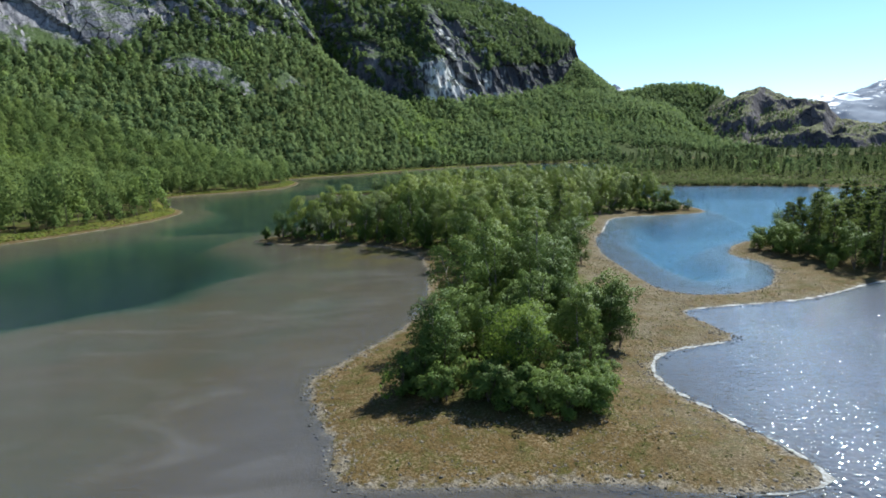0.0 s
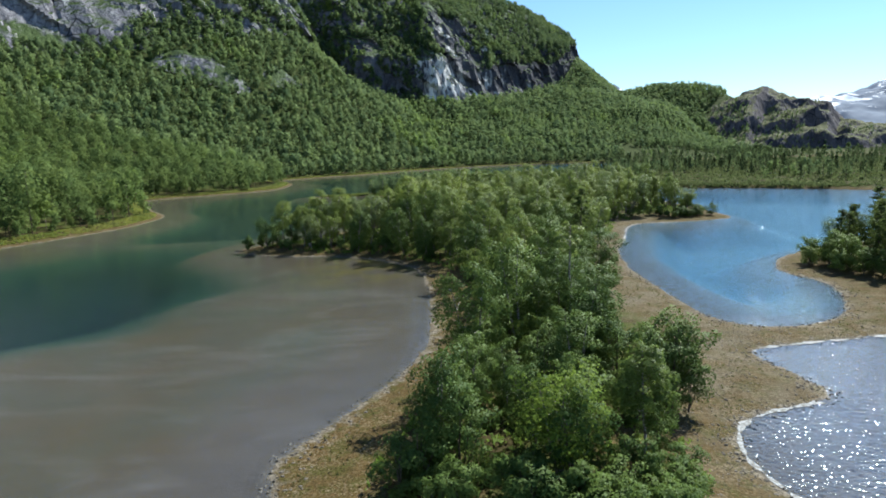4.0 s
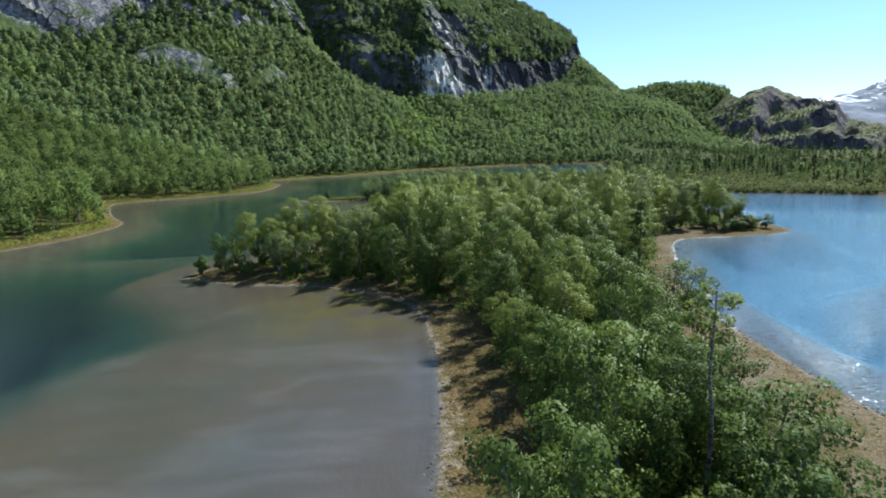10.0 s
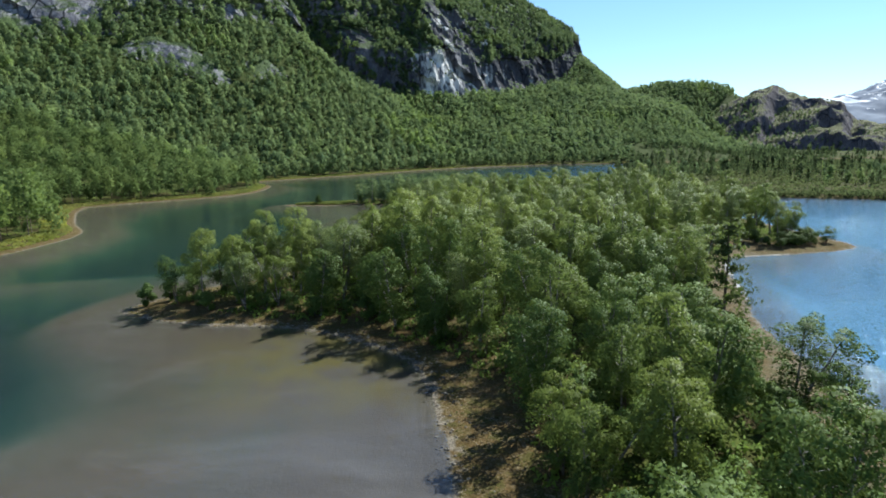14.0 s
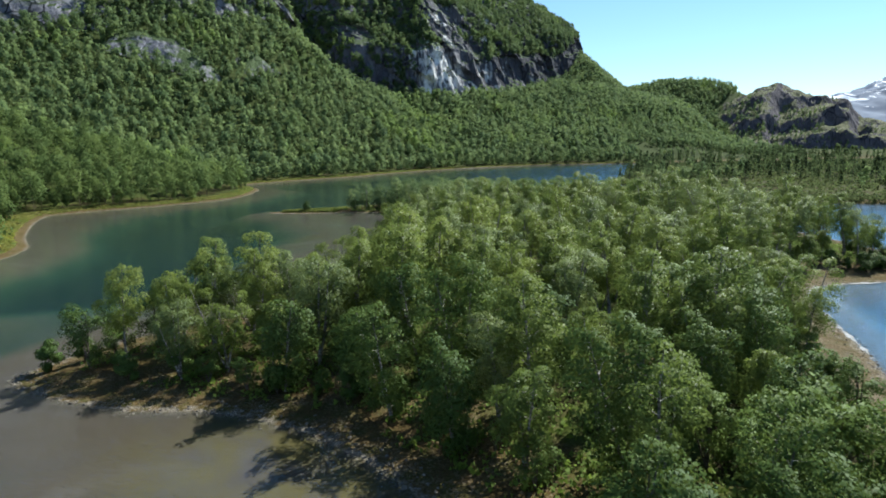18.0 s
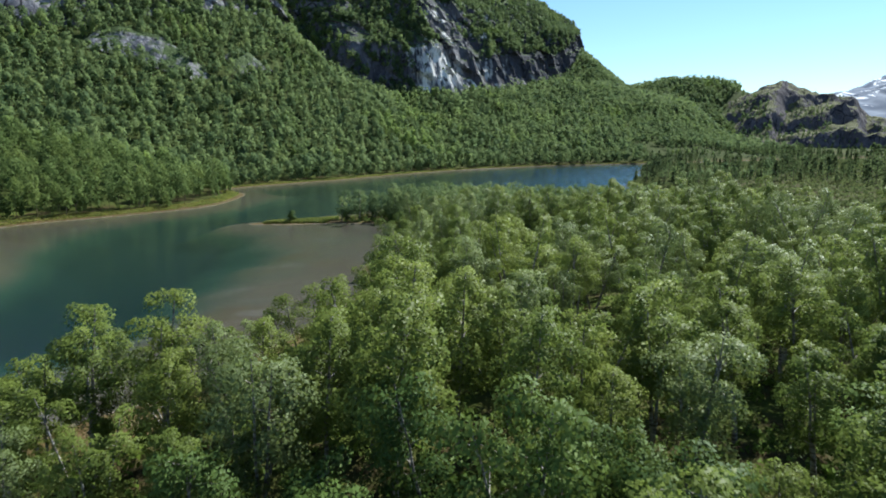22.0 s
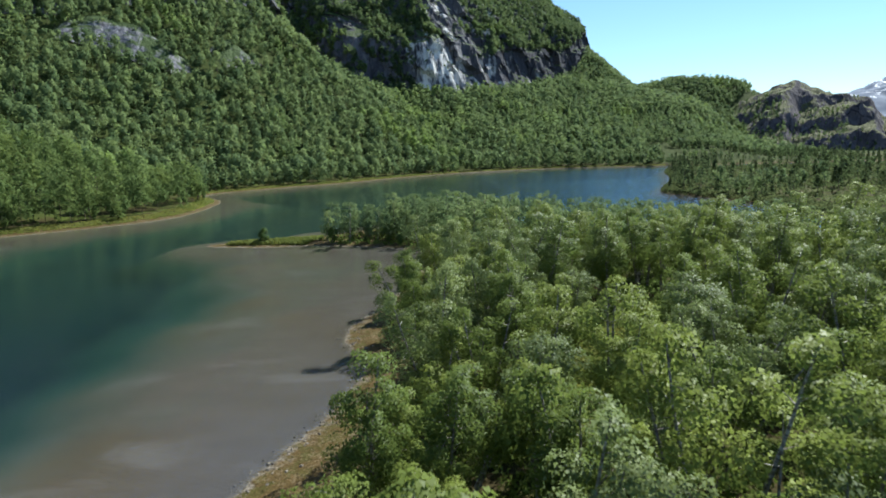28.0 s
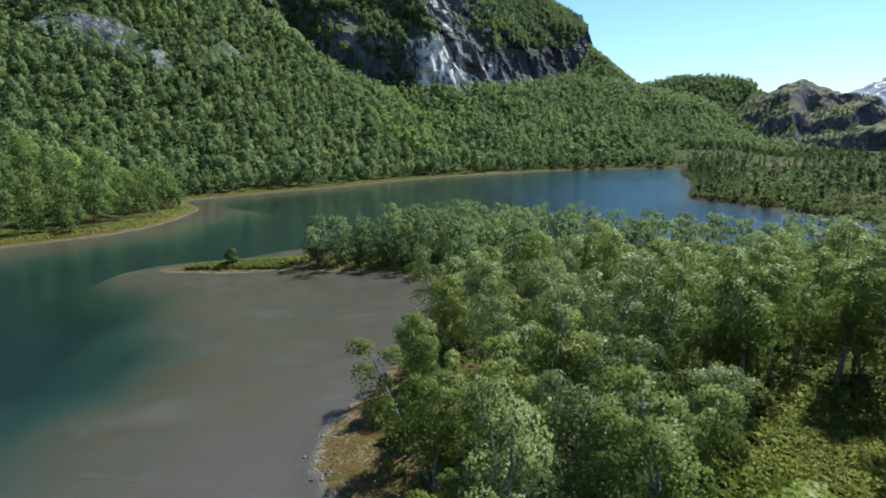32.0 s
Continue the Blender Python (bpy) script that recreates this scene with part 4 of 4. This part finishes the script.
forest("birch_forest", W[band == 3], wz[band == 3], far_shapes, M_LEAF_FAR, M_TRUNK, "low green birch forest behind the flat shore", 0.5, 0.85)

# trees on the ledges and the cap of the mountain
cs, cv = rng.uniform(S_LEFT - 120, S_END + 80, 19000), rng.uniform(0.0, 0.95, 19000)
cp = cliff_point(cs, cv)
c2 = cliff_point(cs, cv + 0.012)
steep = (c2[:, 2] - cp[:, 2]) / (np.hypot(*(c2 - cp)[:, :2].T) + 1e-6)
patch = fnoise(np.stack([cs, cv * 330], 1), 0.026, 31, 2)
cap = (cs > S_MAIN + 75) & (cv > 0.23 + 0.10 * patch)
ok = ((steep < 0.9) & (patch > -0.20)) | (patch > 0.20) | cap | ((cs > S_GULLY - 15) & (cs < S_MAIN - 27) & (patch > -0.10))
bare = ((np.abs(cs - (S_MAIN - 8)) < 27) & (cv < 0.24)) | ((cs < S_LEFT + 48) & (cv > 0.03) & (cv < 0.7) & (patch < 0.5)) | ((cs > S_MAIN + 75) & (cs < S_END - 15) & (cv < 0.22))
ok |= (cs > S_GULLY - 12) & (cs < S_MAIN - 34) & (patch > -0.38)
ok &= ~((cs > S_MAIN - 32) & (cs < S_MAIN + 75) & (fnoise(np.stack([cs, cv * 330], 1), 0.06, 37, 2) < 0.08))
ok &= ~bare & (cp[:, 1] > 100) & (cv < 0.92)
high = ok & cap
ok &= ~cap
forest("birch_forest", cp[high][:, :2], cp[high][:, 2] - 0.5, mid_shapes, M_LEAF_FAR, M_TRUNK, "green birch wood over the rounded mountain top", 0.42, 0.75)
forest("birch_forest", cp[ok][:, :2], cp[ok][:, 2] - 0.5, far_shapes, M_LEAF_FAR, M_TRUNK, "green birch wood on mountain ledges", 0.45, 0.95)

# eastern woods
east_zone = np.array([(60, 200), (130, 175), (330, 150), (520, 480), (500, 590), (280, 660), (230, 700), (150, 480), (118, 430), (92, 350), (66, 290), (74, 225)], float)
E = scatter(rng, east_zone, 5.4, 110000, lambda P: (np.maximum(signed(P, EAST), signed(P, WEST)) > 3) & (fnoise(P, 0.03, 23) > 0.06 - 0.2 * step(P[:, 1], 420, 520) - 0.5 * step(P[:, 0], 135, 115) * step(P[:, 1], 250, 270)))
ez = height(E)[0]
pine_far = [far_pine(60 + i, h, 160, 0.40) for i, h in enumerate((9.0, 10.5, 7.5, 6.0))]
low = E[:, 1] < 560
pn = low & ((fnoise(E, 0.03, 27) > -0.24) | (rng.random(len(E)) < 0.25))
rim_e = scatter(rng, east_zone, 4.4, 160000, lambda P: (np.abs(signed(P, EAST) - 4.5) < 3.2) & (P[:, 1] > 255) & (P[:, 1] < 440) & (fnoise(P, 0.05, 33) > -0.25))
forest("pine_forest", rim_e, height(rim_e)[0], pine_far, M_PINE_FAR, M_TRUNK, "dark pines along the low shore", 0.25, 0.8)
forest("birch_wood", E[low & ~pn], ez[low & ~pn], mid_shapes, M_LEAF_FAR, M_TRUNK, "green birch wood on the flat shore", 0.35, 0.62)
for sel, a, b in ((pn & (E[:, 1] < 340), 0.42, 1.1), (pn & (E[:, 1] >= 340), 0.4, 0.95)):
    forest("pine_forest", E[sel], ez[sel], pine_far, M_PINE_FAR, M_TRUNK, "dark scattered pine wood on the flat shore", a, b)
low |= E[:, 0] > 300
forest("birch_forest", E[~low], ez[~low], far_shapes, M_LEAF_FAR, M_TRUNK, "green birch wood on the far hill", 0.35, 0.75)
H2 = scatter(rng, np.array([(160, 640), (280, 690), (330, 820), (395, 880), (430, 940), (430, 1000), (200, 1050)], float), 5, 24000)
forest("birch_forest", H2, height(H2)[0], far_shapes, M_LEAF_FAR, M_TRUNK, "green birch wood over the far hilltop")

H3 = scatter(rng, np.array([(240, 560), (290, 600), (330, 680), (375, 760), (400, 820), (410, 890), (300, 920), (290, 740)], float), 6.0, 26000,
             lambda P: fnoise(P, 0.04, 29) > -0.45 + 0.6 * step(P[:, 0], 330, 420))
forest("birch_forest", H3, np.maximum(height(H3)[0], hill_height(H3)) - 0.5, far_shapes, M_LEAF_FAR, M_TRUNK, "scattered green birches below the rock hill", 0.3, 0.75)

H4 = scatter(rng, np.array([(330, 690), (650, 690), (650, 800), (560, 845), (470, 850), (400, 860)], float), 4.6, 24000, lambda P: fnoise(P, 0.025, 35) > 0.16)
forest("birch_forest", H4, hill_height(H4) - 0.5, far_shapes, M_LEAF_FAR, M_TRUNK, "low green birches in the hollows of the rock hill", 0.22, 0.5)

# the wooded point beyond the sand spit
ISLE = np.array([(46, 66), (60, 70), (90, 74), (95, 94), (76, 97), (58, 92), (48, 86), (43, 79), (43, 71)], float)
pines = [tree_thing("pine", pine_shape(70 + i, h, 1.9, 17, 30, 0.13, 0.10), M_PINE, M_TRUNK, "dark green pine on the sandy point", "tree", "pines on the shore") for i, h in enumerate((9.0, 7.5))]
ip = scatter(rng, ISLE, 3.2)
for i, (p, z) in enumerate(zip(ip, height(ip)[0])):
    if i < 2 or p[0] > 46.5:
        plant(pines[i % 2] if rng.random() < 0.75 or i < 2 or p[0] < 50 else tall[i % 2], p[0] + (3 if p[0] < 46.5 else 0), p[1], z, rng.uniform(0.75, 1.05))
for x, y, k in ((42.2, 80.6, 0.7), (43.4, 82.4, 0.95), (43.6, 79.2, 1.0), (44.8, 77.4, 1.15), (43.0, 76.6, 0.75), (45.2, 80.4, 1.2), (44.4, 74.6, 0.9), (45.8, 72.4, 1.0), (45.0, 70.2, 0.7), (44.0, 67.6, 0.5), (43.2, 66.4, 0.4), (46.6, 69.6, 0.8)):
    plant(light_bush, x, y, hz_of((x, y)), k)
for x, y in ((46, 127.6), (47.6, 128.0), (49.2, 128.6), (50.8, 129.4), (52.2, 130.6), (44.2, 127.8), (53, 132)):
    plant(bushes[rng.integers(3)], x + rng.normal() * 0.4, y + 0.6 + rng.normal() * 0.5, 0.3, rng.uniform(0.45, 0.95), 0.7)
    plant(bushes[2], x + rng.normal() * 0.8, y + 1.8, 0.4, rng.uniform(0.6, 1.1), 0.8)
plant(pines[0], 16.5, 85, 0.9, 1.0)
plant(tall[0], 15.6, 75.5, 0.7, 0.95, 0.75)
plant(bushes[1], 16.8, 73.0, 0.6, 0.8)
for x, y in ((-28.5, 104.5), (-30, 103), (-26.5, 106.5), (-27, 102.5), (-24.5, 107.5)):
    plant(bushes[1 if x > -28 else 2], x, y, height(np.array([(x, y)], float))[0][0], rng.uniform(0.7, 1.0))


def tufts(name, P, size, tall_by, mat, label, up=0.8):
    """Low plants at places of the plan."""
    z = height(P)[0]
    c = np.repeat(np.column_stack([P, z]), 6, 0)
    o = rng.normal(size=(len(c), 3)) * (1, 1, 0.25)
    c = c + o * size * 0.9 * (1, 1, 0) + np.column_stack([np.zeros((len(c), 2)), rng.uniform(0.02, tall_by, len(c))])
    V, F, N = leaves(rng, c, size, o + (0, 0, up), 0.7)
    return tagged(new(name, mesh_raw(name, V, F, mat, nrm=N)), label, "plants", kind="stuff")


def strewn(ring, n, keep):
    P = rng.uniform(ring.min(0), ring.max(0), (n, 2))
    P = P[inside(P, ring)]
    return P[keep(P)]


def beside(line, n, lo, hi, y0):
    """Places beside a line, to its left."""
    p, nrm, _ = along(line, rng.uniform(0, along(line, np.array([0.0]))[2], n))
    P = p + nrm * (lo + (hi - lo) * rng.random(n) ** 1.3)[:, None]
    return P[P[:, 1] > y0]


tufts("undergrowth", strewn(PEN, 90000, lambda P: (signed(P, TREES) > -1.2) & (fnoise(P, 0.12, 63) > -0.35) & (P[:, 1] > 34)), 0.15, 0.4, M_FERN, "bright green grass and ferns under birches")
tufts("shore_plants", strewn(PEN, 60000, lambda P: (signed(P, PEN) > 0.8) & (P[:, 1] < 175) & (P[:, 0] < 40) & (fnoise(P, 0.3, 61) > -0.1)), 0.05, 0.06, M_STRAW, "low tan and olive stubble on the stony shore")


def foam_line(a, b):
    """The pale rim that the wind leaves along a stretch of the shore."""
    L = PEN[a * 4:b * 4]
    t = np.linspace(0, along(L, np.array([0.0]))[2], 260)
    p, nrm, _ = along(L, t)
    q = np.stack([t, t * 0], 1)
    w = np.clip(0.14 + 0.30 * fnoise(q, 1.3, 71, 3), 0.005, 1)
    mid = 0.05 + 0.10 * fnoise(q, 0.5, 73, 3)
    rows = [p + nrm * (mid + w * u)[:, None] for u in (-1, 0, 1)]
    V = np.stack([np.column_stack([r, np.full(260, h)]) for r, h in zip(rows, (0.012, 0.030, 0.034))], 1).reshape(-1, 3)
    return tagged(new("foam_line", mesh_grid("foam_line", V, 260, 3, M_FOAM)), "thin white foam rim along the windward shore", "foam", kind="structure")


foam_line(3, 9)
foam_line(11, 15)
foam_line(33, 37)
tufts("heath_scrub", strewn(east_zone, 80000, lambda P: (np.maximum(signed(P, EAST), signed(P, WEST)) > 0.5) & (P[:, 1] < 440)), 0.34, 0.6, M_SCRUB, "low olive and brown scrub on the flat shore")
for p in scatter(rng, ISLE, 2.6, 6000, lambda P: signed(P, ISLE) < 2.2):
    if p[0] > 46.5:
        plant(bushes[rng.integers(3)], p[0] - 0.6, p[1], hz_of(p), rng.uniform(0.7, 1.2))
ES = smooth_ring(EAST_SHORE, 4, False)
tufts("shore_scrub", beside(ES, 22000, 0.2, -9.0, 190), 0.26, 0.7, M_SCRUB, "low dark olive scrub along the eastern bank")
tufts("bank_grass", beside(WS, 20000, 1.8, 6.5, 60), 0.18, 0.20, M_GRASS, "yellow green grass strip along the wooded bank", 1.2)
tufts("spit_grass", strewn(np.array([(-38.5, 204.5), (-26, 203.7), (-24, 210), (-38, 206.6)]), 2500, lambda P: P[:, 0] < 99), 0.22, 0.4, M_GRASS, "green grass on the narrow spit")


def stones(name, P, lo, hi, label):
    """Small worn stones half sunk in the shore."""
    z = height(P)[0]
    t = (1 + 5 ** 0.5) / 2
    B = np.array([(-1, t, 0), (1, t, 0), (-1, -t, 0), (1, -t, 0), (0, -1, t), (0, 1, t), (0, -1, -t), (0, 1, -t), (t, 0, -1), (t, 0, 1), (-t, 0, -1), (-t, 0, 1)]) / 1.9
    F = np.array([(0, 11, 5), (0, 5, 1), (0, 1, 7), (0, 7, 10), (0, 10, 11), (1, 5, 9), (5, 11, 4), (11, 10, 2), (10, 7, 6), (7, 1, 8),
                  (3, 9, 4), (3, 4, 2), (3, 2, 6), (3, 6, 8), (3, 8, 9), (4, 9, 5), (2, 4, 11), (6, 2, 10), (8, 6, 7), (9, 8, 1)])
    n = len(P)
    r = rng.uniform(lo, hi, (n, 1, 1)) * rng.uniform(0.6, 1.0, (n, 1, 1))
    V = B[None] * rng.uniform(0.75, 1.2, (n, 12, 3)) * r * rng.uniform(0.6, 1.3, (n, 1, 3)) * (1, 1, 0.6)
    V += np.column_stack([P, z])[:, None, :]
    return tagged(new(name, mesh_raw(name, V.reshape(-1, 3), (F[None] + (np.arange(n) * 12)[:, None, None]).reshape(-1, 3), M_STONE)), label, "stones", kind="stuff")


sp = strewn(np.array([(-9, 25), (17, 24), (22, 44), (28, 58), (22, 80), (14, 80), (9, 34), (-5, 33)], float), 30000, lambda P: (signed(P, PEN) > 0.4) & (signed(P, TREES) < -0.3) & (fnoise(P, 0.4, 67) > 0.0))
stones("beach_stones", sp, 0.025, 0.075, "small pale and brown pebbles strewn over the open shore")
rim = PEN[(PEN[:, 1] < 170) & (PEN[:, 0] < 40)]
q = rim[rng.integers(len(rim), size=5200)] + rng.normal(size=(5200, 2)) * 0.9
e = signed(q, PEN)
stones("beach_stones", q[(e > -0.5) & (e < 2.2)], 0.04, 0.15, "small grey and brown stones along the shore")
plant(bushes[2], -33, 205.5, 0.15, 1.0)
pole = tree_thing("slim_birch", birch_shape(95, 9.4, 0.85, 1, 12, 1300, 0.08, 0.74, 0.2), M_LEAF, M_BARK, "slim bare-stemmed birch with a small crown above the thicket", "tree")
plant(pole, 8.1, 51.8, 0.8)
tufts("clearing_grass", along(GLADE, rng.uniform(0, 17.5, 5200))[0] + rng.normal(size=(5200, 2)) * 1.5, 0.16, 0.3, M_GRASS, "bright yellow green grass in a small clearing", 1.2)
